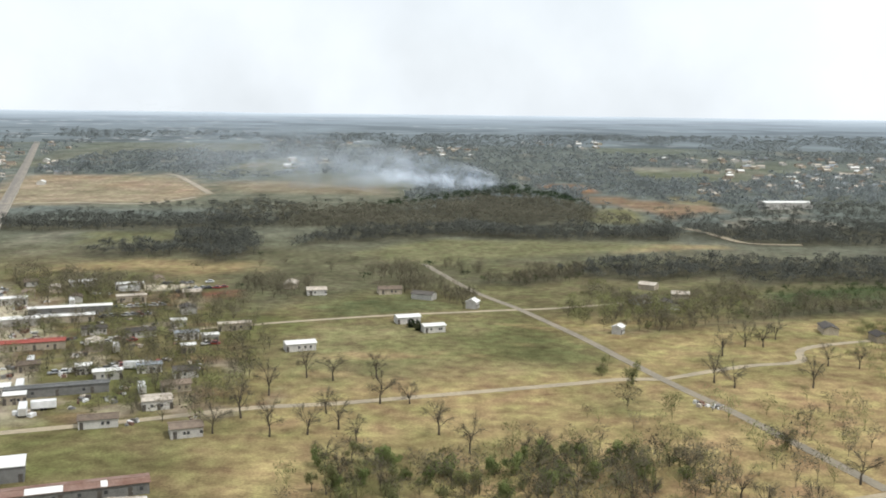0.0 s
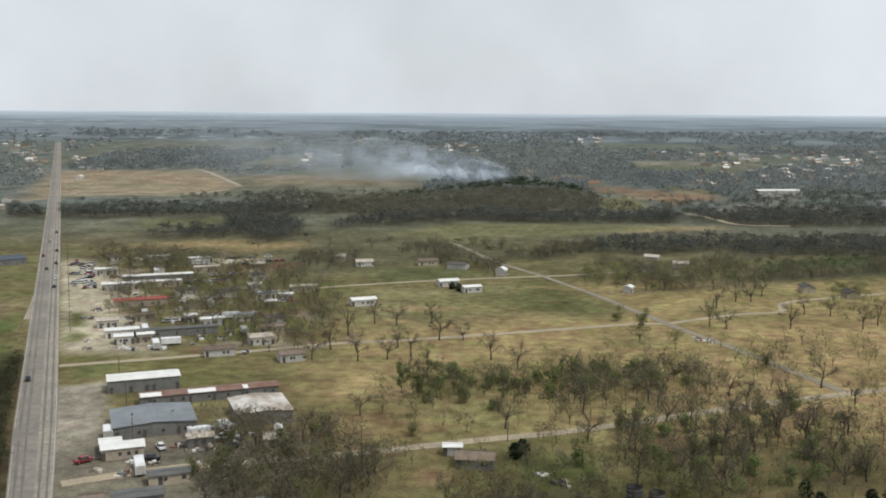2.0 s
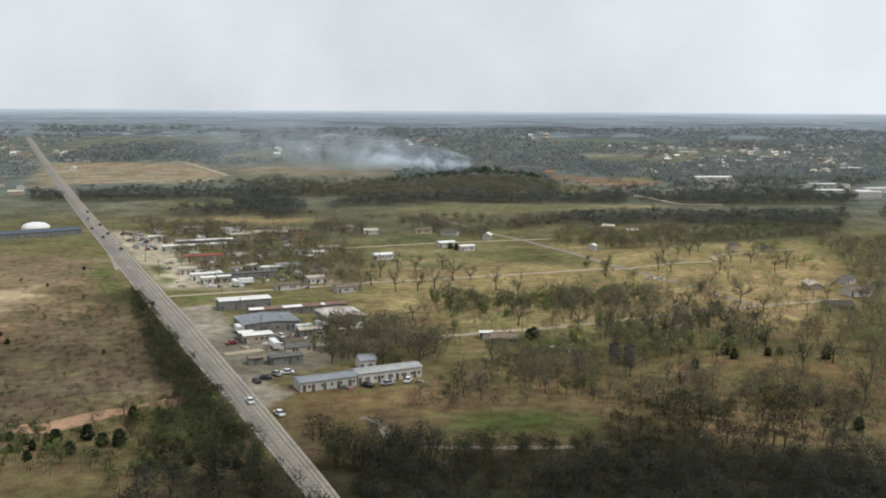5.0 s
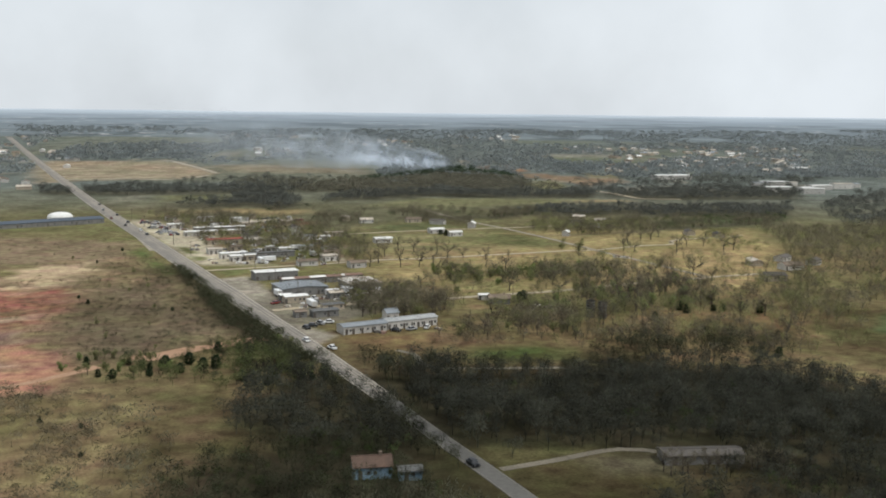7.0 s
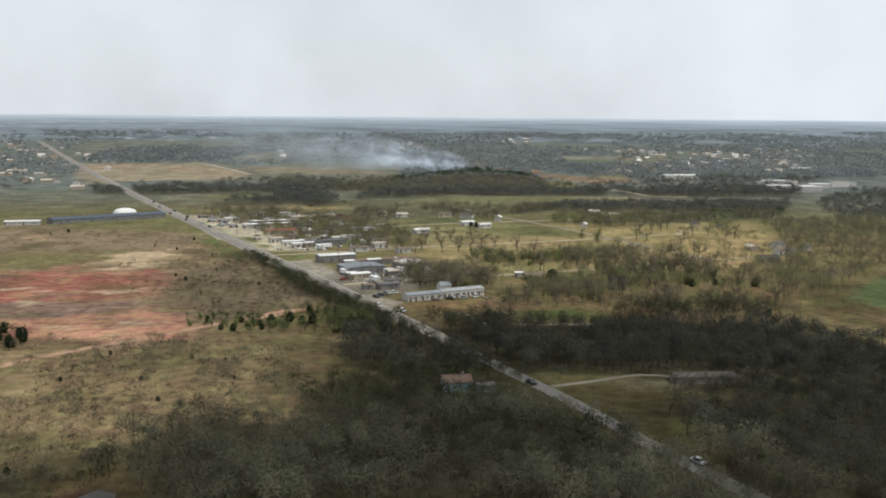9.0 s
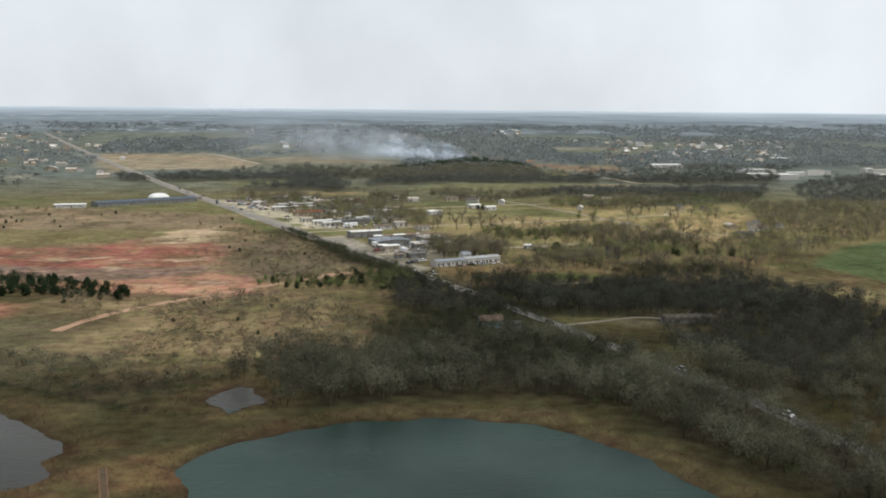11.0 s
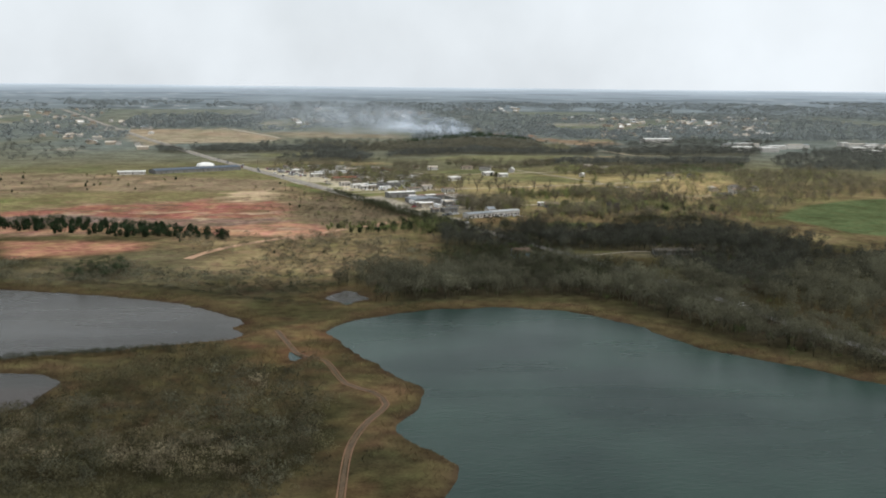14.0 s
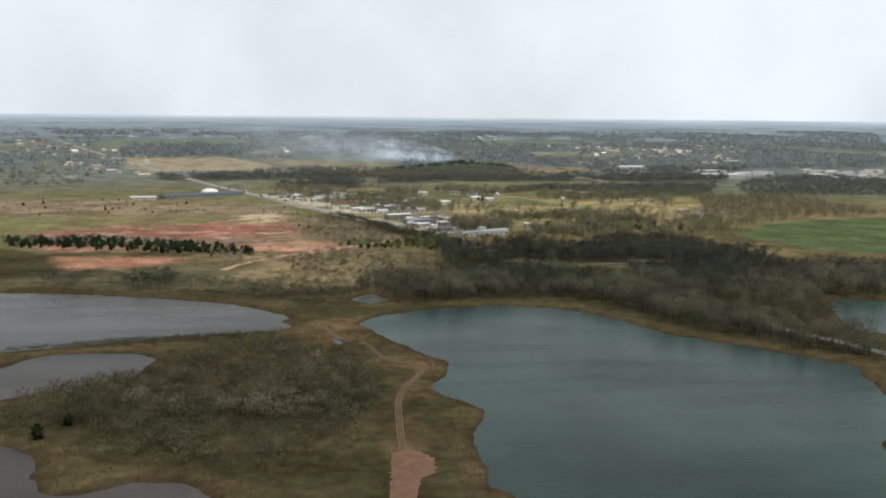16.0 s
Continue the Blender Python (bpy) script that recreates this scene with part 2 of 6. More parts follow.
def water(name, dark_tone, tint):
    m = bpy.data.materials.new(name)
    m.use_nodes = True
    t = m.node_tree
    b = t.nodes["Principled BSDF"]
    b.inputs["Roughness"].default_value = 0.22
    b.inputs["IOR"].default_value = 1.333
    b.inputs["Specular IOR Level"].default_value = 0.11
    co = t.nodes.new("ShaderNodeTexCoord")
    # uneven water tone; its contrast in the base colour imitates ripple sheen
    n = t.nodes.new("ShaderNodeTexNoise")
    n.inputs["Scale"].default_value, n.inputs["Detail"].default_value = 0.016, 4.0
    t.links.new(co.outputs["Object"], n.inputs["Vector"])
    mr = t.nodes.new("ShaderNodeMapRange")
    mr.inputs[1].default_value, mr.inputs[2].default_value = 0.38, 0.62
    t.links.new(n.outputs["Fac"], mr.inputs[0])
    mx = t.nodes.new("ShaderNodeMix")
    mx.data_type = "RGBA"
    mx.inputs[6].default_value, mx.inputs[7].default_value = (*dark_tone, 1), (*tint, 1)
    t.links.new(mr.outputs[0], mx.inputs[0])
    t.links.new(mx.outputs[2], b.inputs["Base Color"])
    # gusts roughen long patches of the surface
    gm = t.nodes.new("ShaderNodeMapping")
    gm.inputs["Scale"].default_value = (0.008, 0.035, 1.0)
    gm.inputs["Rotation"].default_value = (0, 0, radians(-18))
    t.links.new(co.outputs["Object"], gm.inputs["Vector"])
    gn = t.nodes.new("ShaderNodeTexNoise")
    gn.inputs["Scale"].default_value, gn.inputs["Detail"].default_value = 1.0, 5.0
    t.links.new(gm.outputs[0], gn.inputs["Vector"])
    gr = t.nodes.new("ShaderNodeMapRange")
    gr.inputs[1].default_value, gr.inputs[2].default_value, gr.inputs[3].default_value, gr.inputs[4].default_value = 0.3, 0.7, 0.18, 0.36
    t.links.new(gn.outputs["Fac"], gr.inputs[0])
    t.links.new(gr.outputs[0], b.inputs["Roughness"])
    # wind ripples, stretched across the wind
    mp = t.nodes.new("ShaderNodeMapping")
    mp.inputs["Scale"].default_value = (0.55, 1.6, 1.0)
    mp.inputs["Rotation"].default_value = (0, 0, radians(25))
    t.links.new(co.outputs["Object"], mp.inputs["Vector"])
    n2 = t.nodes.new("ShaderNodeTexNoise")
    n2.inputs["Scale"].default_value, n2.inputs["Detail"].default_value = 0.9, 5.0
    t.links.new(mp.outputs[0], n2.inputs["Vector"])
    bp = t.nodes.new("ShaderNodeBump")
    bp.inputs["Strength"].default_value, bp.inputs["Distance"].default_value = 0.35, 0.25
    t.links.new(n2.outputs["Fac"], bp.inputs["Height"])
    t.links.new(bp.outputs[0], b.inputs["Normal"])
    return m


WATER_TEAL = water("teal_lake_water", (0.009, 0.021, 0.017), (0.021, 0.041, 0.032))
WATER_GREY = water("grey_lake_water", (0.033, 0.032, 0.028), (0.047, 0.045, 0.039))
WATER_MUD = water("muddy_lake_water", (0.034, 0.029, 0.025), (0.05, 0.041, 0.035))


# ---- the plan: outlines on the ground, in metres ----
lake_big = [(-161, -184), (-156, -173), (-148, -165), (-135, -158), (-119, -152), (-94, -151), (-75, -158), (-65, -169), (-56, -179), (-49, -196), (-43, -214), (-30, -229), (-17, -242), (3, -270), (-8, -306), (-56, -383), (-136, -378), (-140, -366), (-141, -357), (-140, -341), (-138, -326), (-133, -314), (-131, -304), (-141, -293), (-144, -285), (-143, -277), (-137, -262), (-134, -251), (-141, -236), (-150, -217), (-156, -202)]
lake_left = [(-345, -98), (-325, -99), (-298, -104), (-271, -112), (-245, -122), (-218, -135), (-205, -146), (-193, -163), (-189, -170), (-193, -178), (-188, -185), (-192, -192), (-203, -196), (-218, -200), (-234, -204), (-253, -208), (-272, -215), (-289, -223), (-305, -228)]
lake_mid = [(-300, -250), (-283, -243), (-278, -234), (-269, -227), (-250, -225), (-240, -227), (-233, -237), (-234, -246), (-236, -254), (-237, -258), (-251, -266), (-261, -274), (-272, -282), (-290, -284)]
lake_near = [(-280, -321), (-259, -324), (-255, -327), (-249, -334), (-245, -342), (-245, -348), (-242, -353), (-242, -356), (-241, -358), (-232, -359), (-226, -355), (-221, -352), (-214, -353), (-209, -357), (-203, -365), (-201, -386), (-259, -380)]
lake_right = [(110, -160), (86, -153), (64, -148), (52, -157), (47, -177), (39, -198), (36, -211), (43, -222), (53, -260), (108, -195)]
pond = [(-164, -129), (-154, -114), (-149, -119), (-145, -134), (-155, -142)]
puddle = [(-175, -210), (-173, -208), (-169, -213), (-169, -218), (-172, -219)]
red_pit = [(-369, 137), (-341, 171), (-331, 194), (-302, 189), (-265, 210), (-245, 238), (-203, 230), (-185, 165), (-186, 103), (-170, 78), (-158, 51), (-162, 32), (-183, 25), (-212, 30), (-249, 42), (-287, 49), (-331, 42)]
red_low = [(-328, 20), (-293, 17), (-278, 18), (-257, 7), (-255, -11), (-266, -21), (-278, -26), (-306, -34)]
tan_left = [(-640, 450), (-453, 427), (-338, 416), (-209, 355), (-144, 200), (-118, 125), (-142, 86), (-188, 151), (-207, 262), (-357, 266), (-382, 236), (-640, 230)]
scrub_left = [(-238, 193), (-180, 309), (-116, 137), (-100, 87), (-139, 70), (-166, 72)]
tan_near = [(-241, 21), (-183, 21), (-145, 25), (-119, -6), (-112, -47), (-114, -78), (-131, -84), (-143, -94), (-147, -119), (-187, -116)]
green_field = [(128, 100), (178, 163), (227, 194), (341, 227), (212, -6), (168, 1), (139, 28)]
tan_right = [(37, 78), (73, 87), (94, 44), (124, 15), (111, -9), (72, 9), (39, 38)]
pasture = [(-63, 283), (-52, 346), (-23, 419), (34, 421), (211, 427), (204, 342), (124, 188), (57, 169), (-0, 172), (-40, 167), (-58, 217)]
pasture_green = [(-72, 358), (-40, 410), (34, 421), (66, 350), (34, 325), (-35, 302)]
field_far = [(-34, 655), (-8, 686), (47, 685), (156, 679), (175, 661), (121, 636), (59, 606), (17, 595), (-7, 564), (-27, 581), (-50, 614)]
field_far_b = [(-144, 539), (-106, 629), (-49, 616), (25, 546), (6, 497), (-43, 474), (-82, 434), (-99, 471)]
field_dirt = [(-400, 829), (-381, 861), (-333, 891), (-259, 919), (-243, 972), (-238, 1020), (-312, 1209), (-344, 1247), (-451, 1211), (-507, 1196), (-456, 993)]
field_left_far = [(-240, 640), (-182, 656), (-187, 711), (-250, 699)]
field_orange = [(150, 1060), (189, 1006), (228, 954), (272, 916), (235, 876), (194, 829), (180, 876), (169, 928), (137, 967)]
tan_scrub_a = [(7, 111), (48, 141), (112, 132), (94, 97), (55, 109), (19, 99)]
tan_scrub_b = [(27, 67), (46, 77), (61, 66), (65, 54), (44, 44), (28, 51)]
tan_scrub_c = [(-77, 100), (-43, 101), (-40, 86), (-57, 74), (-73, 87)]
lawn = [(-29, 77), (-6, 81), (1, 77), (-3, 64), (-17, 59), (-35, 65)]
lawn_yard = [(2, 165), (17, 164), (18, 149), (4, 142)]
gravel_lot = [(-139, 223), (-132, 226), (-123, 231), (-111, 197), (-104, 175), (-101, 152), (-103, 146), (-94, 119), (-86, 108), (-78, 97), (-84, 83), (-90, 83), (-104, 119), (-119, 167)]
brown_yard = [(-43, 101), (-21, 91), (7, 117), (41, 132), (60, 115), (51, 89), (15, 81), (-14, 85), (-40, 81)]
grove_g = [(8, 64), (24, 83), (43, 77), (87, 85), (66, 43), (4, 46)]
thicket = [(-13, 124), (6, 111), (25, 117), (30, 142), (9, 150), (-7, 140)]
thicket_b = [(-45, 77), (-18, 76), (-17, 86), (-43, 87)]
verge_grass = [(-198, 316), (-193, 333), (-168, 271), (-156, 241), (-161, 233), (-165, 235), (-180, 272)]
strip_grass = [[(-176, 340), (-166, 336), (-158, 312), (-165, 309)], [(-161, 300), (-151, 297), (-150, 284), (-155, 282)], [(-140, 248), (-133, 258), (-120, 242), (-133, 232)]]
gravel_lot_b = [(-24, -32), (-11, -31), (6, -33), (3, -46), (-15, -45)]
clearing = [(-46, -16), (-27, -22), (-8, -24), (-8, -30), (-26, -36), (-39, -40)]
dirt_track = [(-145, 68), (-137, 68), (-126, 79), (-118, 83), (-103, 93)]
dirt_pad = [(-162, -341), (-158, -339), (-155, -341), (-152, -346), (-153, -356), (-157, -360), (-159, -371), (-161, -378), (-165, -377), (-165, -370), (-164, -360)]
cape_track = [(-159, -339), (-158, -319), (-156, -295), (-152, -279), (-146, -264), (-149, -253), (-156, -245), (-162, -221), (-170, -212), (-178, -183)]
pit_track = [(-152, 57), (-160, 47), (-175, 31), (-192, 15), (-207, -1), (-220, -22), (-227, -41)]
pit_red_top = [(-371, 142), (-335, 154), (-328, 183), (-300, 178), (-263, 195), (-241, 214), (-200, 200), (-186, 165), (-188, 129), (-204, 112), (-234, 109), (-263, 105), (-297, 121), (-328, 133), (-362, 119)]
pit_grey = [(-362, 119), (-328, 133), (-282, 120), (-233, 105), (-194, 107), (-188, 93), (-219, 72), (-254, 65), (-295, 75), (-348, 82)]
pit_red_low = [(-346, 79), (-295, 73), (-254, 65), (-219, 72), (-186, 88), (-170, 72), (-158, 51), (-162, 34), (-183, 28), (-213, 33), (-250, 46), (-278, 53), (-337, 54)]
pit_pale = [(-246, 232), (-230, 268), (-211, 277), (-196, 242), (-200, 206), (-216, 190), (-234, 199)]
pit_scrub = [(-191, 200), (-157, 229), (-128, 148), (-113, 106), (-141, 67), (-157, 65), (-178, 106)]
wood_nw = [(-128, 82), (-115, 87), (-94, 62), (-84, 29), (-104, 25), (-125, 36)]
brush_strip = [(-12, -77), (2, -73), (16, -79), (12, -87), (-15, -87)]
shrub_row = [(-164, 72), (-141, 70), (-122, 53), (-125, 36), (-146, 37), (-160, 44)]
road_ew = [(-145, 250), (-129, 256), (-112, 262), (-86, 272), (-55, 285), (-30, 291), (9, 304), (41, 315), (61, 322), (75, 323)]
road_ew_east = [(75, 323), (108, 341), (130, 349), (142, 372), (196, 395)]
road_ew_near = [(-104, 144), (-86, 153), (-69, 158), (-48, 163), (-29, 169), (-6, 177), (16, 184), (44, 196), (68, 207), (106, 222), (121, 227), (148, 234)]
road_ns = [(-10, 572), (15, 487), (36, 438), (56, 383), (66, 350), (79, 311), (87, 291), (98, 256), (107, 225)]
field_road_a = [(-396, 884), (-337, 901), (-280, 901), (-257, 930), (-243, 972)]
field_road_b = [(-349, 1255), (-325, 1223), (-289, 1137), (-261, 1069), (-237, 1008)]
road_ew_far = [(-98, 392), (-43, 415), (12, 432), (48, 442), (87, 459)]
road_curve = [(188, 773), (200, 741), (208, 695), (219, 681), (249, 677)]
drive = [(-57, 74), (-52, 69), (-49, 54), (-41, 50), (-5, 49)]
wood_house = [(-113, -39), (-94, -26), (-74, -11), (-60, -12), (-59, -38), (-50, -62), (-44, -76), (-35, -104), (-30, -124), (-41, -127), (-58, -118), (-68, -110), (-88, -115), (-102, -117), (-112, -83)]
wood_belt = [(-71, 40), (-49, 34), (-10, 29), (23, 33), (51, 23), (74, 25), (104, -3), (86, -34), (29, -29), (11, -24), (-28, -15), (-54, -6), (-65, 25)]
wood_south = [(23, -45), (39, -52), (66, -67), (22, -140), (7, -133), (-3, -122), (-8, -103), (-14, -84), (-9, -64), (16, -54)]
wood_bank = [(-157, -100), (-138, -69), (-97, -83), (-50, -63), (-32, -96), (-2, -110), (0, -163), (13, -187), (20, -226), (24, -262), (16, -272), (4, -254), (-12, -232), (-25, -214), (-36, -194), (-43, -168), (-50, -148), (-80, -132), (-120, -137), (-144, -143), (-158, -134)]
wood_dark = [(-99, 39), (-77, 44), (-37, 60), (29, 66), (64, 38), (91, -29), (151, -66), (105, -137), (60, -93), (27, -58), (-12, -32), (-88, -27), (-108, -7)]
wood_scrub = [(-223, -114), (-206, -107), (-178, -103), (-157, -113), (-158, -134), (-178, -133), (-200, -125), (-224, -106)]
bush_clump = [(-271, -88), (-270, -56), (-255, -48), (-247, -82), (-256, -92)]
scrub_north = [(-195, -2), (-165, 24), (-131, 30), (-132, -65), (-156, -80), (-189, -52)]
wood_peninsula = [(-258, -280), (-224, -246), (-199, -226), (-170, -237), (-160, -266), (-166, -309), (-178, -334), (-198, -343), (-232, -324), (-249, -306)]
hedge_cedar = [(-378, 95), (-327, 99), (-270, 76), (-219, 47), (-214, 17), (-263, 29), (-316, 52), (-369, 65)]
hedge_hwy = [(-166, 267), (-159, 267), (-123, 167), (-93, 85), (-83, 42), (-92, 43), (-124, 128)]
wood_sw = [(-114, 76), (-101, 84), (-96, 93), (-78, 55), (-73, 32), (-107, 34)]
wood_a = [(-95, 633), (-84, 656), (-61, 658), (-32, 677), (7, 699), (86, 684), (167, 691), (182, 740), (94, 745), (17, 752), (-59, 731), (-89, 701)]
wood_clump = [(-169, 620), (-130, 563), (-117, 593), (-115, 631), (-136, 691), (-180, 692)]
wood_fire = [(-91, 870), (-42, 895), (-12, 941), (38, 990), (101, 996), (136, 881), (134, 946), (98, 1084), (55, 1093), (-13, 986), (-54, 923)]
wood_b = [(64, 539), (84, 521), (120, 519), (149, 536), (165, 508), (211, 522), (236, 516), (278, 509), (321, 592), (270, 594), (177, 592), (114, 582), (85, 567)]
wood_c = [(178, 740), (203, 680), (220, 670), (304, 669), (364, 673), (421, 780), (354, 784), (278, 781), (207, 770)]
wood_d = [(-219, 583), (-157, 589), (-168, 633), (-219, 620)]
hedge_a = [(-95, 470), (-74, 456), (-59, 460), (-65, 491), (-88, 503), (-97, 494)]
clump_a = [(-42, 511), (-18, 502), (-11, 526), (-25, 540), (-40, 535)]
clump_b = [(-0, 546), (21, 529), (25, 553), (3, 567)]
belt_b = [(18, 510), (43, 501), (69, 516), (83, 554), (57, 548), (36, 527)]
grove_n = [(54, 445), (78, 483), (95, 455), (128, 478), (151, 512), (157, 473), (130, 431), (97, 414), (66, 403), (56, 414)]
hedge_n = [(62, 395), (92, 393), (125, 411), (154, 428), (204, 445), (253, 464), (268, 492), (214, 467), (168, 453), (138, 431), (117, 418), (88, 407)]
yard_e = [(148, 361), (174, 374), (192, 348), (172, 298), (151, 309), (139, 320)]
bush_red = [(170, 402), (183, 410), (189, 402), (181, 386), (166, 386)]
town_trees = [(-219, 509), (-145, 494), (-89, 438), (-59, 332), (-62, 270), (-97, 271), (-155, 333)]
grove = [(-39, 230), (-21, 244), (4, 238), (24, 252), (70, 246), (63, 220), (29, 219), (-1, 207), (-27, 209)]
grove_b = [(16, 186), (68, 208), (85, 208), (93, 188), (100, 178), (82, 139), (10, 138)]
grove_c = [(-79, 184), (-43, 183), (-26, 150), (-40, 124), (-60, 124), (-74, 138)]
grove_d = [(-40, 101), (-7, 143), (17, 116), (10, 85), (-13, 90), (-35, 82)]
grove_e = [(10, 85), (38, 110), (88, 87), (75, 61), (47, 88), (28, 75)]
grove_f = [(-70, 66), (-44, 47), (-5, 49), (24, 63), (24, 44), (68, 46), (58, 27), (-67, 32)]
trees_meadow = [(-46, 259), (-36, 261), (-28, 266), (-33, 280), (-22, 255), (-18, 291), (-9, 291), (0, 262), (-57, 275), (-44, 319), (-40, 196), (-25, 180), (-0, 186), (-53, 174), (-54, 158), (-46, 160), (-34, 144), (8, 247), (-21, 320), (-35, 316), (-62, 261), (-53, 298)]
trees_lane = [(32, 218), (44, 212), (46, 207), (63, 315), (55, 327), (91, 319), (96, 313), (104, 356), (93, 254), (102, 229), (106, 213), (81, 203), (72, 180), (77, 174), (71, 154), (133, 384), (124, 371), (117, 371), (138, 343), (122, 314), (148, 340), (151, 314), (160, 321), (25, 236), (23, 200), (70, 219), (62, 235), (53, 166), (57, 176), (61, 166), (55, 159), (42, 154), (71, 204)]
trees_east = [(144, 237), (149, 214), (43, 156), (50, 165), (46, 140), (96, 127), (81, 116), (38, 104), (94, 100), (44, 47), (86, 85), (25, 113), (33, 69), (67, 58)]
cedars = [(64, 139), (78, 137), (82, 137), (92, 142), (96, 132), (48, 121), (65, 133), (71, 58)]
cedars_b = [(-131, 56), (-124, 58), (-125, 48), (-119, 53), (-115, 53), (-117, 75)]

green_strip = [(158, 452), (190, 475), (218, 476), (270, 495), (289, 531), (234, 513), (186, 502), (161, 488)]
hedge_w = [(-25, 487), (-5, 458), (10, 439), (21, 456), (6, 484), (-12, 499)]
field_tan_edge = [(113, 633), (145, 664), (182, 672), (208, 669), (173, 655), (128, 637)]
wood_mixed = [(-119, 734), (-69, 740), (17, 759), (95, 756), (129, 807), (138, 896), (94, 973), (38, 973), (-42, 885), (-139, 858)]
wood_left = [(-355, 700), (-256, 705), (-200, 720), (-127, 733), (-117, 776), (-165, 795), (-259, 775), (-378, 746)]
field_pale = [(-264, 1150), (-174, 1158), (-58, 1099), (-53, 1008), (-155, 1032), (-229, 1047)]
field_red_strip = [(97, 1189), (145, 1164), (179, 1125), (165, 1075), (125, 1103)]
field_olive = [(126, 885), (173, 919), (179, 845), (158, 788), (107, 783)]
field_tan_far = [(233, 1012), (269, 1004), (263, 961), (231, 965)]
meadow_green = [(-61, 437), (-38, 462), (-11, 475), (5, 441), (-20, 425), (-44, 417)]
meadow_olive = [(2, 378), (20, 421), (35, 430), (52, 386), (61, 346), (47, 334), (24, 344), (11, 356)]
tan_house_field = [(-223, 494), (-206, 531), (-165, 537), (-129, 518), (-106, 538), (-112, 569), (-178, 580), (-213, 541)]
grove_mix = [(-18, 103), (8, 69), (40, 73), (72, 65), (108, 69), (136, 124), (145, 187), (116, 207), (70, 208), (34, 251), (-2, 229)]
bank_tan = [(-351, -78), (-330, -81), (-295, -58), (-258, -21), (-213, 8), (-159, -28), (-156, -86), (-178, -101), (-221, -107), (-273, -101), (-326, -92)]
dyke = [(-267, -92), (-254, -98), (-222, -113), (-192, -132), (-173, -143), (-160, -147)]
reed_line = [(-296, -222), (-289, -221), (-262, -215), (-233, -209), (-207, -205), (-195, -201)]
cedars_spit = [(-246, -310), (-251, -321)]


# ---- ground ----
def noise2(x, y, scale, seed=0, octaves=4):
    """Smooth value noise from 0 to 1 over arrays of places."""
    total, amp, norm = np.zeros_like(x, dtype=float), 1.0, 0.0
    for o in range(octaves):
        u, v = x / scale * 2**o + 37.3 * o + seed * 11.7, y / scale * 2**o - 19.1 * o + seed * 5.3
        iu, iv = np.floor(u).astype(np.int64), np.floor(v).astype(np.int64)
        fu, fv = u - iu, v - iv
        fu, fv = fu * fu * (3 - 2 * fu), fv * fv * (3 - 2 * fv)

        def corner(a, b):
            h = (a * 374761393 + b * 668265263 + (seed + o) * 974711) & 0x7FFFFFFF
            h = ((h ^ (h >> 13)) * 1274126177) & 0x7FFFFFFF
            return ((h ^ (h >> 16)) & 0xFFFF) / 65535.0
        n = (corner(iu, iv) * (1 - fu) + corner(iu + 1, iv) * fu) * (1 - fv) + (corner(iu, iv + 1) * (1 - fu) + corner(iu + 1, iv + 1) * fu) * fv
        total, norm, amp = total + amp * n, norm + amp, amp * 0.5
    return total / norm


def inside(x, y, outline):
    """Signed distance to an outline: positive inside, in metres."""
    best, odd = np.full(x.shape, 1e9), np.zeros(x.shape, bool)
    for (ax, ay), (bx, by) in zip(outline, outline[1:] + outline[:1]):
        ex, ey = bx - ax, by - ay
        t = np.clip(((x - ax) * ex + (y - ay) * ey) / (ex * ex + ey * ey + 1e-9), 0, 1)
        best = np.minimum(best, np.hypot(x - ax - t * ex, y - ay - t * ey))
        odd ^= ((ay > y) != (by > y)) & (x < ex * (y - ay) / (by - ay if by != ay else 1e-9) + ax)
    return np.where(odd, best, -best)


LAKES = [lake_big, lake_left, lake_mid, lake_near, lake_right, pond, puddle]
CENTRE = (-90.0, -290.0)
WATER_Z = -0.5


def rise(x, y):
    """The plain, nearly level, lifting into low far country."""
    r = np.hypot(x - CENTRE[0], y - CENTRE[1])
    s = np.clip((r - 900) / 3500, 0, 1)
    return 80.5 * s**1.45 + 0.9 * (noise2(x, y, 90, 3, 3) - 0.5) * np.clip(r / 300, 0, 1)


def shore(x, y):
    wx, wy = x + 5 * (noise2(x, y, 9, 8, 3) - 0.5), y + 5 * (noise2(x, y, 9, 9, 3) - 0.5)
    return np.max([inside(wx, wy, lk) for lk in LAKES], axis=0)


def height(x, y):
    x, y = np.asarray(x, float), np.asarray(y, float)
    d = shore(x, y)
    return rise(x, y) * np.clip((-d + 2) / 40, 0, 1) + np.clip(-d * 0.12, -2.5, 0.0) + np.where(d > -6, -0.5 * np.clip((d + 6) / 6, 0, 1), 0)


def ground_z(x, y):
    return float(height(np.array([x]), np.array([y]))[0])


def spaced(lo, hi, step, reach, grow):
    mid = list(np.arange(lo, hi + 0.1, step))
    a, s = lo, step
    while a > -reach:
        s *= grow
        a -= s
        mid.insert(0, a)
    a, s = hi, step
    while a < reach:
        s *= grow
        a += s
        mid.append(a)
    return np.array(mid)


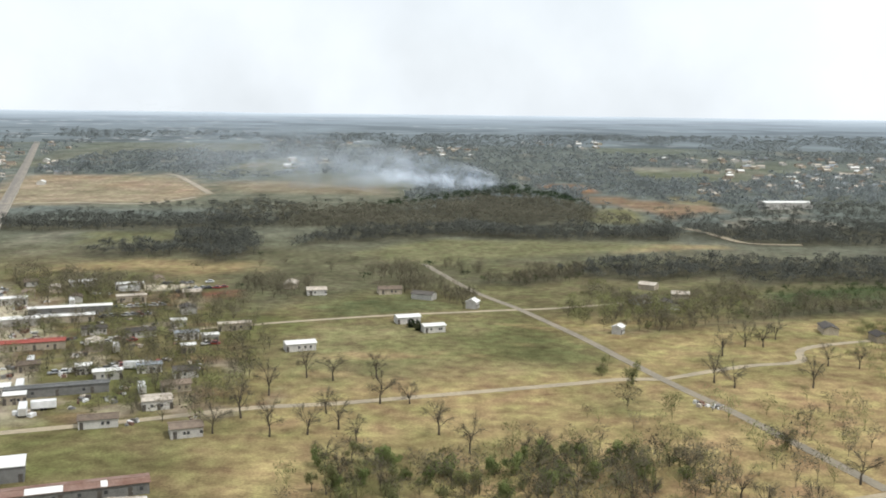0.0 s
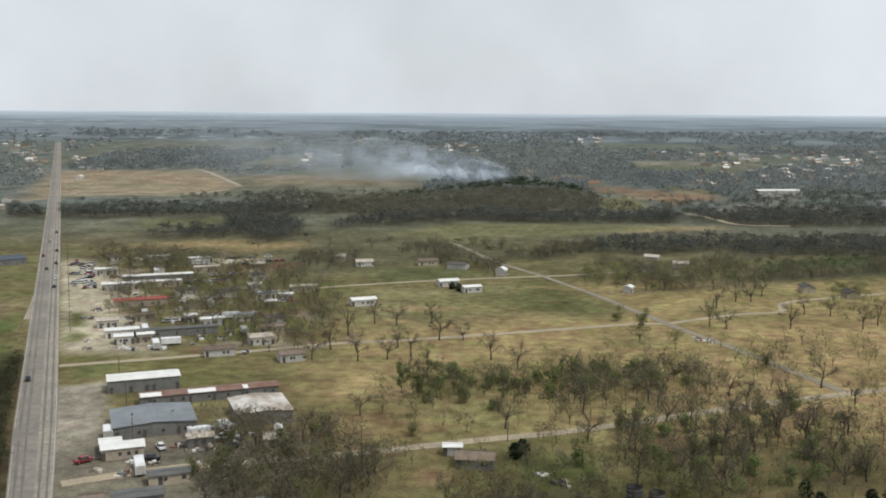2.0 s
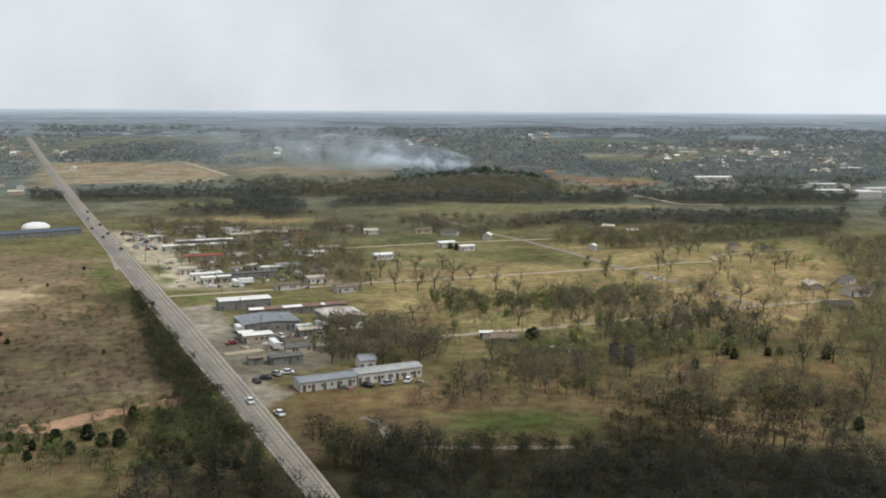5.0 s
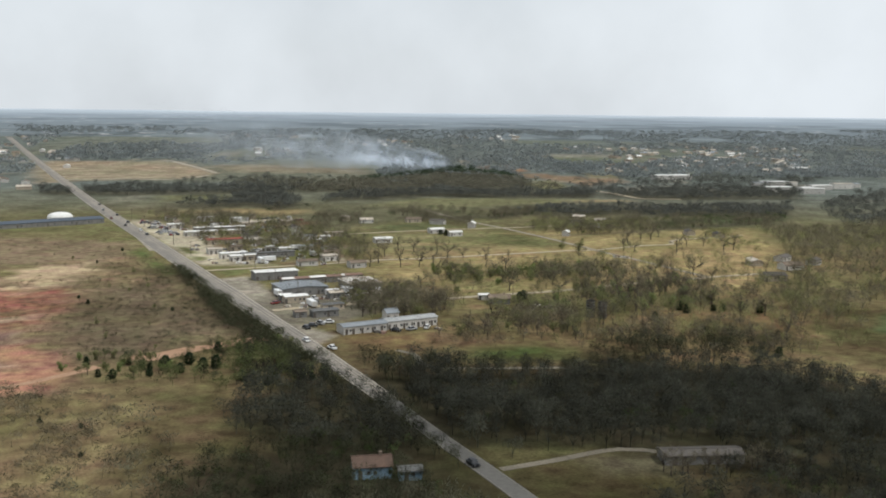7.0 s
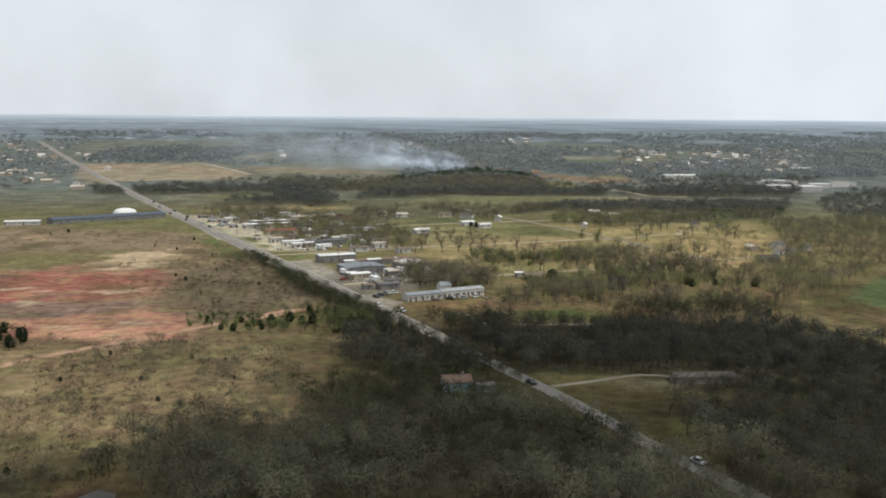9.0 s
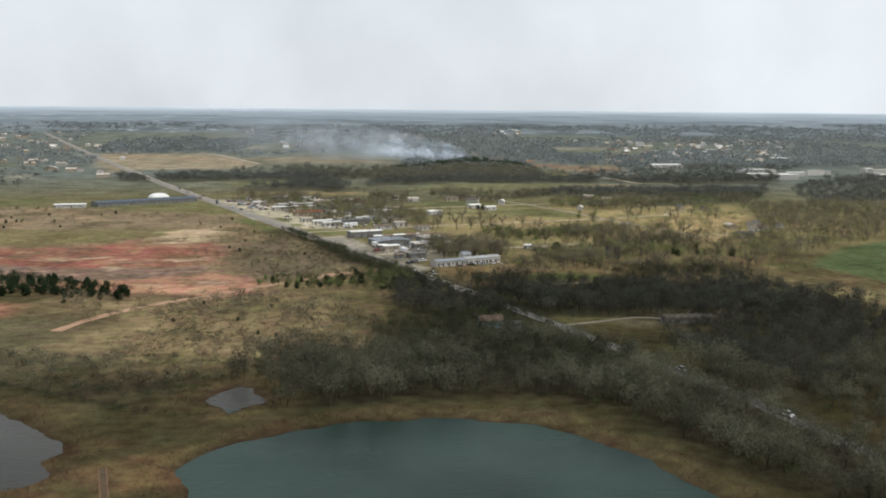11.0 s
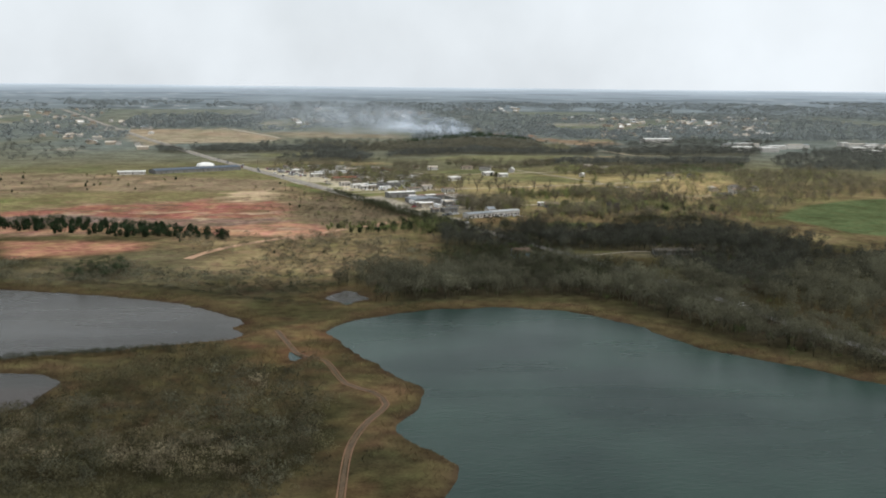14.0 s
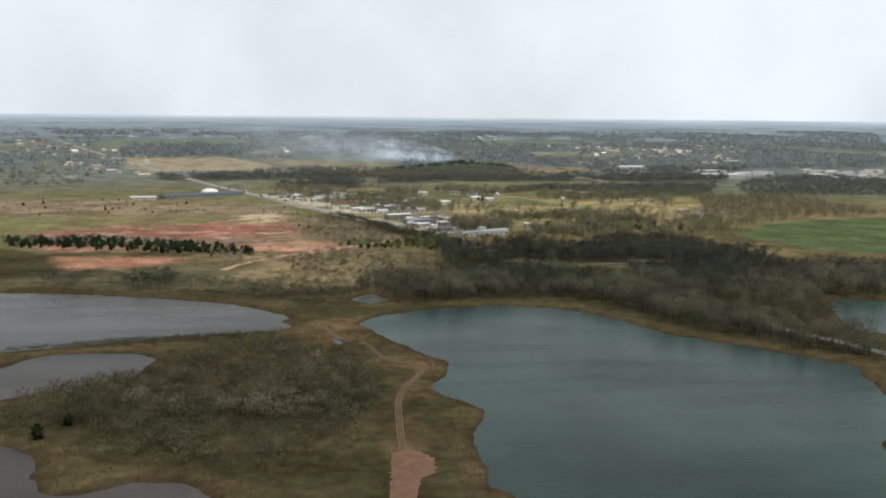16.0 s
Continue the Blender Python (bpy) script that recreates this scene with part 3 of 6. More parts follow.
def colour_ground(x, y):
    """The ground's colour: grass, dry grass, scrub, soil, mud, with haze and shade painted in."""
    n_big, n_mid, n_small = noise2(x, y, 160, 1, 4), noise2(x, y, 38, 2, 4), noise2(x, y, 11, 4, 3)
    col = np.empty((*x.shape, 3))

    def blend(w, c):
        w = np.clip(w, 0, 1)[..., None]
        col[:] = col * (1 - w) + np.array(c) * w

    def zone(outline, c, soft=6.0, ragged=14.0, most=1.0):
        lo_x, hi_x = min(p[0] for p in outline) - 40, max(p[0] for p in outline) + 40
        lo_y, hi_y = min(p[1] for p in outline) - 40, max(p[1] for p in outline) + 40
        near = (x > lo_x) & (x < hi_x) & (y > lo_y) & (y < hi_y)
        if near.any():
            w = np.zeros(x.shape)
            d = inside(x[near], y[near], outline) + ragged * (n_mid[near] - 0.5) + ragged * 0.6 * (n_small[near] - 0.5)
            w[near] = np.clip(d / soft * 0.5 + 0.5, 0, 1) * most
            blend(w, c)

    col[:] = (0.145, 0.125, 0.066)
    blend((n_mid - 0.45) * 3, (0.125, 0.128, 0.055))
    blend((n_big - 0.52) * 4, (0.17, 0.13, 0.075))
    # near and southern ground: brown scrub, with cloud shade put into the colour
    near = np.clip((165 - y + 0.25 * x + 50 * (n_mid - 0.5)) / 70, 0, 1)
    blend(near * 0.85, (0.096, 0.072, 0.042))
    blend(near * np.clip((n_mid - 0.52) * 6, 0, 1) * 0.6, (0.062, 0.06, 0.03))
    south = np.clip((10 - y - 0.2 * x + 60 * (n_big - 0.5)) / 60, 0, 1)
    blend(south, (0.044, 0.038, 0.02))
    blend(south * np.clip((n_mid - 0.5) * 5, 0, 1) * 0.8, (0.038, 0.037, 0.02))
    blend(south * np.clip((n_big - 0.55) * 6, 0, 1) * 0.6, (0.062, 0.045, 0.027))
    # far country: woods, pastures, tan fields, their colours greyed and blued for haze
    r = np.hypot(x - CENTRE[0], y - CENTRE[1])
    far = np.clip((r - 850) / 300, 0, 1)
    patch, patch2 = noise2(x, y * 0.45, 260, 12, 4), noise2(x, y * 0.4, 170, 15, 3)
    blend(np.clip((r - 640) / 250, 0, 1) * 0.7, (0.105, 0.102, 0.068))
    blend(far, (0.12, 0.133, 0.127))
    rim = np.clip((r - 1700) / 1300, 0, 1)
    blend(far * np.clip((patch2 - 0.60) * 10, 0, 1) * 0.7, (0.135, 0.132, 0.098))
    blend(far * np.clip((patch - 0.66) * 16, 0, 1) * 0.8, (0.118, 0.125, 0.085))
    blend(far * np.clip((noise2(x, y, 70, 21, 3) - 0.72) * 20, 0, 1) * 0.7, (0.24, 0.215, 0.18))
    # pale blue haze painted over the outer rim
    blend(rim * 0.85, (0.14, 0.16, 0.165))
    for outline, c, soft, ragged in (
        (pasture, (0.235, 0.188, 0.098), 14, 30), (pasture_green, (0.165, 0.148, 0.082), 12, 20), (meadow_olive, (0.105, 0.104, 0.052), 12, 16),
        (field_far_b, (0.105, 0.1, 0.066), 14, 30), (field_far, (0.138, 0.133, 0.078), 10, 16), (field_tan_edge, (0.27, 0.215, 0.13), 6, 8), (green_strip, (0.07, 0.085, 0.045), 6, 10),
        (meadow_green, (0.098, 0.102, 0.054), 6, 8), (tan_house_field, (0.21, 0.165, 0.095), 10, 20), (field_pale, (0.2, 0.17, 0.13), 14, 20), (field_olive, (0.15, 0.145, 0.085), 8, 12),
        (field_red_strip, (0.24, 0.14, 0.09), 6, 6), (field_tan_far, (0.21, 0.18, 0.11), 6, 6),
        (field_dirt, (0.25, 0.205, 0.155), 10, 12), (field_left_far, (0.118, 0.116, 0.07), 8, 20),
        (field_orange, (0.19, 0.138, 0.1), 8, 24),
        (tan_left, (0.18, 0.138, 0.095), 16, 30), (scrub_left, (0.17, 0.13, 0.08), 12, 30), (wood_nw, (0.15, 0.117, 0.065), 8, 20), (wood_sw, (0.12, 0.1, 0.055), 8, 20), (shrub_row, (0.15, 0.12, 0.068), 8, 20),
        (bank_tan, (0.1, 0.084, 0.052), 14, 30), (tan_near, (0.2, 0.15, 0.088), 16, 36), (tan_right, (0.17, 0.135, 0.075), 8, 14),
        (tan_scrub_a, (0.15, 0.105, 0.058), 8, 14), (tan_scrub_b, (0.19, 0.135, 0.076), 6, 10), (tan_scrub_c, (0.15, 0.103, 0.058), 6, 8),
        (green_field, (0.072, 0.09, 0.044), 3, 3), (lawn, (0.058, 0.072, 0.028), 7, 10), (lawn_yard, (0.075, 0.095, 0.034), 5, 6),
        (clearing, (0.088, 0.082, 0.04), 4, 8),
        (red_pit, (0.205, 0.132, 0.095), 14, 44), (pit_grey, (0.15, 0.112, 0.10), 5, 14), (pit_red_top, (0.225, 0.1, 0.076), 5, 16), (pit_red_low, (0.325, 0.175, 0.122), 4, 14),
        (pit_pale, (0.42, 0.32, 0.22), 5, 24), (pit_scrub, (0.125, 0.098, 0.068), 14, 26), (red_low, (0.27, 0.14, 0.095), 6, 14), (brush_strip, (0.12, 0.115, 0.045), 4, 6),
        (gravel_lot, (0.245, 0.218, 0.186), 2.0, 2.5), ([(-110, 196), (-62, 178), (-58, 152), (-72, 126), (-98, 120), (-108, 160)], (0.16, 0.143, 0.115), 6, 18), (brown_yard, (0.15, 0.102, 0.062), 8, 14), (verge_grass, (0.085, 0.1, 0.042), 4, 6), ([(-143.1, -91.7), (-139.2, -92.0), (-135.8, -107.7), (-138.7, -112.9)], (0.33, 0.27, 0.19), 2, 4), (gravel_lot_b, (0.11, 0.098, 0.065), 4, 8), ([(-152, 470), (-132, 476), (-124, 492), (-136, 504), (-150, 492)], (0.52, 0.46, 0.38), 4, 8), ([(-126, 452), (-96, 462), (-100, 476), (-130, 470)], (0.2, 0.11, 0.075), 4, 8),
    ):
        zone(outline, c, soft, ragged)
    dirt_w = np.clip(inside(x, y, field_dirt) / 20, 0, 1)
    blend(dirt_w * np.clip((noise2(x * 0.35, y, 42, 47, 3) - 0.5) * 7, 0, 1) * 0.6, (0.19, 0.172, 0.12))
    blend(dirt_w * np.clip((noise2(x * 0.5, y, 70, 48, 3) - 0.55) * 8, 0, 1) * 0.6, (0.285, 0.2, 0.15))
    # gravel yards along the highway strip, and the olive grass round the groves
    lane = x + 74 + 0.379 * (y - 47)
    strip = np.clip((y - 262) / 12, 0, 1) * np.clip((500 - y) / 30, 0, 1) * np.clip((lane - 5) / 3, 0, 1) * np.clip((44 + 60 * (n_mid - 0.5) - lane) / 10, 0, 1)
    blend(strip * 0.9, (0.38, 0.335, 0.265))
    for grass in strip_grass:
        zone(grass, (0.115, 0.118, 0.055), 2, 2)
    yards = np.clip((y - 262) / 12, 0, 1) * np.clip((480 - y) / 30, 0, 1) * np.clip((lane - 30) / 8, 0, 1) * np.clip((125 - lane) / 14, 0, 1)
    blend(yards * np.clip((noise2(x, y, 17, 41, 3) - 0.6) * 12, 0, 1) * 0.85, (0.27, 0.23, 0.175))
    blend(yards * np.clip((noise2(x, y, 24, 42, 3) - 0.6) * 12, 0, 1) * 0.7, (0.17, 0.115, 0.075))
    groves = np.clip((y - 70) / 30, 0, 1) * np.clip((225 - y - 0.2 * x) / 30, 0, 1) * np.clip((x + 70) / 15, 0, 1) * np.clip((130 - x) / 20, 0, 1)
    blend(groves * np.clip((noise2(x, y, 34, 43, 4) - 0.5) * 8, 0, 1) * 0.35, (0.1, 0.104, 0.046))
    blend(groves * np.clip((noise2(x, y, 30, 44, 4) - 0.56) * 9, 0, 1) * 0.7, (0.185, 0.128, 0.076))
    # streaks of soil inside the pit and patches in the meadow
    pit = np.clip(inside(x, y, red_pit) / 20, 0, 1)
    blend(pit * np.clip((noise2(x, y * 2.5, 60, 31, 4) - 0.5) * 8, 0, 1) * 0.25, (0.30, 0.165, 0.11))
    blend(pit * np.clip((noise2(x, y * 3.0, 45, 33, 3) - 0.62) * 9, 0, 1) * 0.6, (0.15, 0.11, 0.085))
    gully = np.abs(noise2(x, y * 1.6, 42, 36, 4) - 0.5)
    blend(pit * np.clip(1 - gully / 0.022, 0, 1) * 0.6, (0.10, 0.062, 0.046))
    blend(pit * np.clip((noise2(x, y * 1.8, 30, 37, 4) - 0.6) * 9, 0, 1) * 0.7, (0.125, 0.10, 0.062))
    blend(pit * np.clip((noise2(x, y * 2.4, 22, 38, 3) - 0.68) * 12, 0, 1) * 0.8, (0.38, 0.29, 0.21))
    blend(pit * np.clip((noise2(x, y * 2.0, 13, 56, 3) - 0.6) * 10, 0, 1) * 0.35, (0.33, 0.19, 0.13))
    blend(pit * np.clip((noise2(x, y * 2.6, 11, 57, 3) - 0.62) * 12, 0, 1) * 0.6, (0.115, 0.085, 0.06))
    left = np.clip(np.maximum(inside(x, y, tan_left), inside(x, y, scrub_left)) / 15, 0, 1) * (1 - pit)
    blend(left * np.clip((noise2(x, y, 40, 39, 4) - 0.52) * 8, 0, 1) * 0.7, (0.10, 0.082, 0.05))
    blend(left * np.clip((noise2(x, y, 24, 40, 3) - 0.66) * 10, 0, 1) * 0.7, (0.27, 0.19, 0.125))
    near_tan = np.clip(inside(x, y, tan_near) / 10, 0, 1)
    blend(near_tan * np.clip((noise2(x, y, 26, 45, 4) - 0.52) * 8, 0, 1) * 0.65, (0.115, 0.097, 0.05))
    blend(near_tan * np.clip((noise2(x, y * 1.5, 16, 46, 3) - 0.66) * 10, 0, 1) * 0.7, (0.26, 0.205, 0.115))
    mead = np.clip(inside(x, y, pasture) / 15, 0, 1)
    blend(mead * np.clip((n_mid - 0.56) * 7, 0, 1) * 0.5, (0.15, 0.144, 0.07))
    blend(mead * np.clip((n_big - 0.53) * 8, 0, 1) * 0.8, (0.29, 0.215, 0.118))
    blend(mead * np.clip((noise2(x, y * 2.2, 26, 35, 3) - 0.6) * 9, 0, 1) * 0.55, (0.27, 0.205, 0.115))
    # wood and hedge floors, darkened in colour for the shade beneath the plants
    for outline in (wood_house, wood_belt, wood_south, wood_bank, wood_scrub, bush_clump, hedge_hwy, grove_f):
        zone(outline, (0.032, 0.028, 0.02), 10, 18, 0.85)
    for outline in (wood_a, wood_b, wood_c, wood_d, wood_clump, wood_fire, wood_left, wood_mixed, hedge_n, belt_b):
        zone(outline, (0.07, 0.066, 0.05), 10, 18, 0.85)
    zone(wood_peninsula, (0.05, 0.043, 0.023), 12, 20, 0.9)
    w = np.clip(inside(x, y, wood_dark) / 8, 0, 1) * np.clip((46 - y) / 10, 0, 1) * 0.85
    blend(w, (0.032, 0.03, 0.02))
    spit_w = np.clip(inside(x, y, wood_peninsula) / 12 + 1.2, 0, 1)
    blend(spit_w * np.clip((noise2(x, y, 30, 61, 3) - 0.52) * 8, 0, 1) * 0.75, (0.078, 0.06, 0.034))
    blend(spit_w * np.clip((noise2(x, y, 26, 62, 3) - 0.5) * 8, 0, 1) * 0.8, (0.022, 0.021, 0.012))
    # reed belts and wet banks
    d = shore(x, y)
    blend(np.clip((d + 13) / 7 + (n_small - 0.5) * 2.4, 0, 1) * 0.85, (0.088, 0.061, 0.034))
    blend(np.clip((d + 22) / 8 + (n_small - 0.5) * 3, 0, 1) * 0.45, (0.05, 0.045, 0.024))
    blend(np.clip((d + 4) / 4, 0, 1), (0.04, 0.029, 0.019))
    neck = np.clip(1 - np.hypot(x + 176, (y + 205) * 0.7) / 34 + (n_small - 0.5), 0, 1)
    blend(neck * 0.6 * np.clip((noise2(x, y, 9, 58, 3) - 0.35) * 4, 0, 1), (0.145, 0.08, 0.045))
    trail = np.min([np.hypot(x - px, y - py) for px, py in cape_track], axis=0)
    blend(np.clip((9 - trail) / 6 + (n_small - 0.5) * 3.0, 0, 1) * 0.55, (0.12, 0.076, 0.043))
    return col * (0.86 + 0.28 * n_small[..., None]) * np.array((1.0, 1.0, 0.935))


gx, gy = spaced(-400, 320, 2.7, 5200, 1.13), spaced(-400, 480, 2.7, 5200, 1.075)
GX, GY = np.meshgrid(gx, gy)
GZ = height(GX, GY)
nx, ny = len(gx), len(gy)
idx = np.arange(nx * ny).reshape(ny, nx)
quads = np.stack([idx[:-1, :-1], idx[:-1, 1:], idx[1:, 1:], idx[1:, :-1]], -1).reshape(-1, 4)
g_mesh = bpy.data.meshes.new("ground")
g_mesh.from_pydata(np.stack([GX, GY, GZ], -1).reshape(-1, 3).tolist(), [], quads.tolist())
g_mesh.polygons.foreach_set("use_smooth", [True] * len(g_mesh.polygons))
cover = g_mesh.color_attributes.new("cover", "FLOAT_COLOR", "POINT")
cc = np.ones((nx * ny, 4))
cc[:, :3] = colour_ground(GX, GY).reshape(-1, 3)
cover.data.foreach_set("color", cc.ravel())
ground = tagged(new("ground", g_mesh), "rolling dry spring pasture, scrub and bare red soil", "ground", kind="structure")


def ground_material():
    m = bpy.data.materials.new("grass_and_soil")
    m.use_nodes = True
    t = m.node_tree
    b = t.nodes["Principled BSDF"]
    b.inputs["Roughness"].default_value = 1.0
    b.inputs["Specular IOR Level"].default_value = 0.0
    at = t.nodes.new("ShaderNodeAttribute")
    at.attribute_name = "cover"
    co = t.nodes.new("ShaderNodeTexCoord")
    value = None
    for scale, detail, lo, hi in ((0.035, 5, 0.72, 1.28), (0.22, 5, 0.72, 1.28), (1.3, 3, 0.78, 1.22)):
        n = t.nodes.new("ShaderNodeTexNoise")
        n.inputs["Scale"].default_value, n.inputs["Detail"].default_value = scale, detail
        t.links.new(co.outputs["Object"], n.inputs["Vector"])
        r = t.nodes.new("ShaderNodeMapRange")
        r.inputs[1].default_value, r.inputs[2].default_value, r.inputs[3].default_value, r.inputs[4].default_value = 0.3, 0.7, lo, hi
        t.links.new(n.outputs["Fac"], r.inputs[0])
        if value is None:
            value = r.outputs[0]
        else:
            mu = t.nodes.new("ShaderNodeMath")
            mu.operation = "MULTIPLY"
            t.links.new(value, mu.inputs[0])
            t.links.new(r.outputs[0], mu.inputs[1])
            value = mu.outputs[0]
    n = t.nodes.new("ShaderNodeTexNoise")
    n.inputs["Scale"].default_value, n.inputs["Detail"].default_value = 0.11, 6.0
    t.links.new(co.outputs["Object"], n.inputs["Vector"])
    hu = t.nodes.new("ShaderNodeMapRange")
    hu.inputs[1].default_value, hu.inputs[2].default_value, hu.inputs[3].default_value, hu.inputs[4].default_value = 0.3, 0.7, 0.475, 0.525
    t.links.new(n.outputs["Fac"], hu.inputs[0])
    hsv = t.nodes.new("ShaderNodeHueSaturation")
    t.links.new(at.outputs["Color"], hsv.inputs["Color"])
    t.links.new(hu.outputs[0], hsv.inputs["Hue"])
    t.links.new(value, hsv.inputs["Value"])
    t.links.new(hsv.outputs[0], b.inputs["Base Color"])
    return m


g_mesh.materials.append(ground_material())


def backdrop_sheet():
    """The farthest country up to the horizon, with distance haze painted into its colours."""
    rr = np.concatenate([np.linspace(2300, 3400, 70), np.linspace(3430, 4650, 30)])
    aa = np.radians(np.linspace(-46, 46, 320))
    R, A = np.meshgrid(rr, aa, indexing="ij")
    x, y = CENTRE[0] + R * np.sin(A), CENTRE[1] + R * np.cos(A)
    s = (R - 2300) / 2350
    z = rise(x, y) + np.clip(s * 30, -1, 1) * 1.5 - 1.2 + s * 1.6 + 5 * s * (noise2(A * 4000, R * 0.2, 300, 51, 3) - 0.5)
    woods = noise2(A * 3200, R * 1.6, 190, 52, 5)
    fields = noise2(A * 3200, R * 1.8, 120, 53, 5)
    specks = noise2(A * 3200, R * 1.5, 26, 54, 2)
    near_haze, far_haze = np.array((0.14, 0.161, 0.166)), np.array((0.245, 0.292, 0.345))
    # bluish haze gradient, whitening in the last stretch before the horizon
    col = near_haze + (far_haze - near_haze) * (s**1.1)[..., None] + np.array((0.36, 0.38, 0.39)) * (s**4)[..., None]
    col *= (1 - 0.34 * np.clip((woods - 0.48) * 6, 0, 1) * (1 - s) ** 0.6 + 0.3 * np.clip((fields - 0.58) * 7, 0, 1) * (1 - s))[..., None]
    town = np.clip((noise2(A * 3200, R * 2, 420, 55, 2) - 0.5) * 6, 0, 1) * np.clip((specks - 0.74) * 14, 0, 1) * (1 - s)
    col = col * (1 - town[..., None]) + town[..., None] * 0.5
    n, m = R.shape
    ids = np.arange(n * m).reshape(n, m)
    me = bpy.data.meshes.new("backdrop")
    me.from_pydata(np.stack([x, y, z], -1).reshape(-1, 3).tolist(), [], np.stack([ids[:-1, :-1], ids[:-1, 1:], ids[1:, 1:], ids[1:, :-1]], -1).reshape(-1, 4)[:, ::-1].tolist())
    me.polygons.foreach_set("use_smooth", [True] * len(me.polygons))
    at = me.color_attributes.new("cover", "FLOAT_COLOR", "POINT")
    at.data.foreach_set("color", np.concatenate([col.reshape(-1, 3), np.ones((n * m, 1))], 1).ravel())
    m2 = bpy.data.materials.new("hazy_far_country")
    m2.use_nodes = True
    b = m2.node_tree.nodes["Principled BSDF"]
    b.inputs["Roughness"].default_value, b.inputs["Specular IOR Level"].default_value = 1.0, 0.0
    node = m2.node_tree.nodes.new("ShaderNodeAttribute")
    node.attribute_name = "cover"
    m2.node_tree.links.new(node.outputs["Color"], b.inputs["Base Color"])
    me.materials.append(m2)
    return tagged(new("backdrop", me), "wooded plain at the horizon with pale blue-grey haze painted in", "backdrop", kind="structure")


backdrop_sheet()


# ---- water ----
def water_sheet(name, outline, material, label, z=WATER_Z):
    lo_x, hi_x = min(p[0] for p in outline) - 12, max(p[0] for p in outline) + 12
    lo_y, hi_y = min(p[1] for p in outline) - 12, max(p[1] for p in outline) + 12
    me = bpy.data.meshes.new(name)
    me.from_pydata([(lo_x, lo_y, z), (hi_x, lo_y, z), (hi_x, hi_y, z), (lo_x, hi_y, z)], [], [(0, 1, 2, 3)])
    me.materials.append(material)
    return tagged(new(name, me), label, "water", kind="structure")


water_sheet("water", lake_big, WATER_TEAL, "large wind-rippled dark teal lake")
water_sheet("water", lake_left, WATER_GREY, "shallow brownish grey muddy lake", WATER_Z - 0.02)
water_sheet("water", lake_mid, WATER_MUD, "small brownish pink muddy pool", WATER_Z - 0.04)
water_sheet("water", lake_near, WATER_MUD, "brownish pink muddy pool with ragged shore", WATER_Z - 0.06)
water_sheet("water", lake_right, WATER_TEAL, "grey-blue lake behind a line of trees", WATER_Z - 0.08)
water_sheet("water", pond, WATER_GREY, "small pale pond among reeds", WATER_Z - 0.10)
water_sheet("water", puddle, WATER_MUD, "little grey puddle in brown reeds", WATER_Z - 0.12)


# ---- roads ----
def smooth_line(pts, step=4.0):
    out = []
    for i in range(len(pts) - 1):
        p0, p1, p2, p3 = (Vector((*pts[max(0, min(len(pts) - 1, i + k))], 0)) for k in (-1, 0, 1, 2))
        n = max(1, int((p2 - p1).length / step))
        for j in range(n):
            t = j / n
            out.append(0.5 * ((2 * p1) + (p2 - p0) * t + (2 * p0 - 5 * p1 + 4 * p2 - p3) * t * t + (3 * p1 - p0 - 3 * p2 + p3) * t**3))
    out.append(Vector((*pts[-1], 0)))
    return out


def ribbon(name, pts, width, material, label, lift=0.05, offset=0.0, taper=0, category="road", ragged=0.0, parent=None, dashes=None):
    line = smooth_line(pts)
    bm = bmesh.new()
    sides = []
    for i, p in enumerate(line):
        d = (line[min(i + 1, len(line) - 1)] - line[max(i - 1, 0)]).normalized()
        n = Vector((d.y, -d.x, 0))
        w = width / 2 * (1 + ragged * (noise.noise(p * 0.07)))
        grow = 0.58 + 0.42 * min(1.0, i / taper) if taper else 1.0
        w *= grow
        c = p + n * offset * grow
        z = max(ground_z(c.x, c.y), -0.35) + lift
        row = []
        for s, dz in ((-1, -0.3), (-1, 0), (1, 0), (1, -0.3)):
            q = c + n * w * s
            row.append(bm.verts.new((q.x, q.y, z + dz)))
        sides.append(row)
    for i in range(len(sides) - 1):
        if dashes and (i // dashes) % 2:
            continue
        for k in range(3):
            bm.faces.new((sides[i][k], sides[i][k + 1], sides[i + 1][k + 1], sides[i + 1][k]))
    me = bpy.data.meshes.new(name)
    bm.to_mesh(me)
    bm.free()
    me.materials.append(material)
    ob = new(name, me)
    if parent:
        ob.parent = parent
    else:
        tagged(ob, label, category, kind="structure")
    return ob


HWY_SOUTH = [(70, -420), (45, -330), (21, -246), (9, -218), (-4, -170), (-11, -137), (-24, -100), (-37, -57), (-52, -15), (-63, 17)]
HWY = HWY_SOUTH + [(-74 - 0.379 * (y - 47), y) for y in (47, 120, 250, 400, 600, 800, 1100, 1500, 2000, 2600, 3300)]
HWY_NORTH = HWY[9:]
highway = ribbon("road", HWY_NORTH, 11.2, ASPHALT, "straight grey multi-lane highway with pale worn concrete lanes", 0.10, -0.2, 45)
ribbon("concrete_lane", HWY_NORTH, 4.2, CONCRETE, "", 0.118, 2.9, 45, parent=highway)
for off in (-4.0, -2.2, 1.9, 3.8):
    ribbon("worn_wheel_lane", HWY_NORTH, 0.7, WORN_LANE, "", 0.128, off, 45, parent=highway, ragged=0.5)
for off in (-5.3, 5.0):
    ribbon("edge_line", HWY_NORTH[:8], 0.10, LINE, "", 0.135, off, 45, parent=highway)
south_road = ribbon("road", HWY[:10], 5.2, ASPHALT_DARK, "dark two-lane road running between bare woods", 0.09)
for off in (-2.3, 2.3):
    ribbon("edge_line", HWY[:10], 0.07, CONCRETE, "", 0.105, off, parent=south_road)
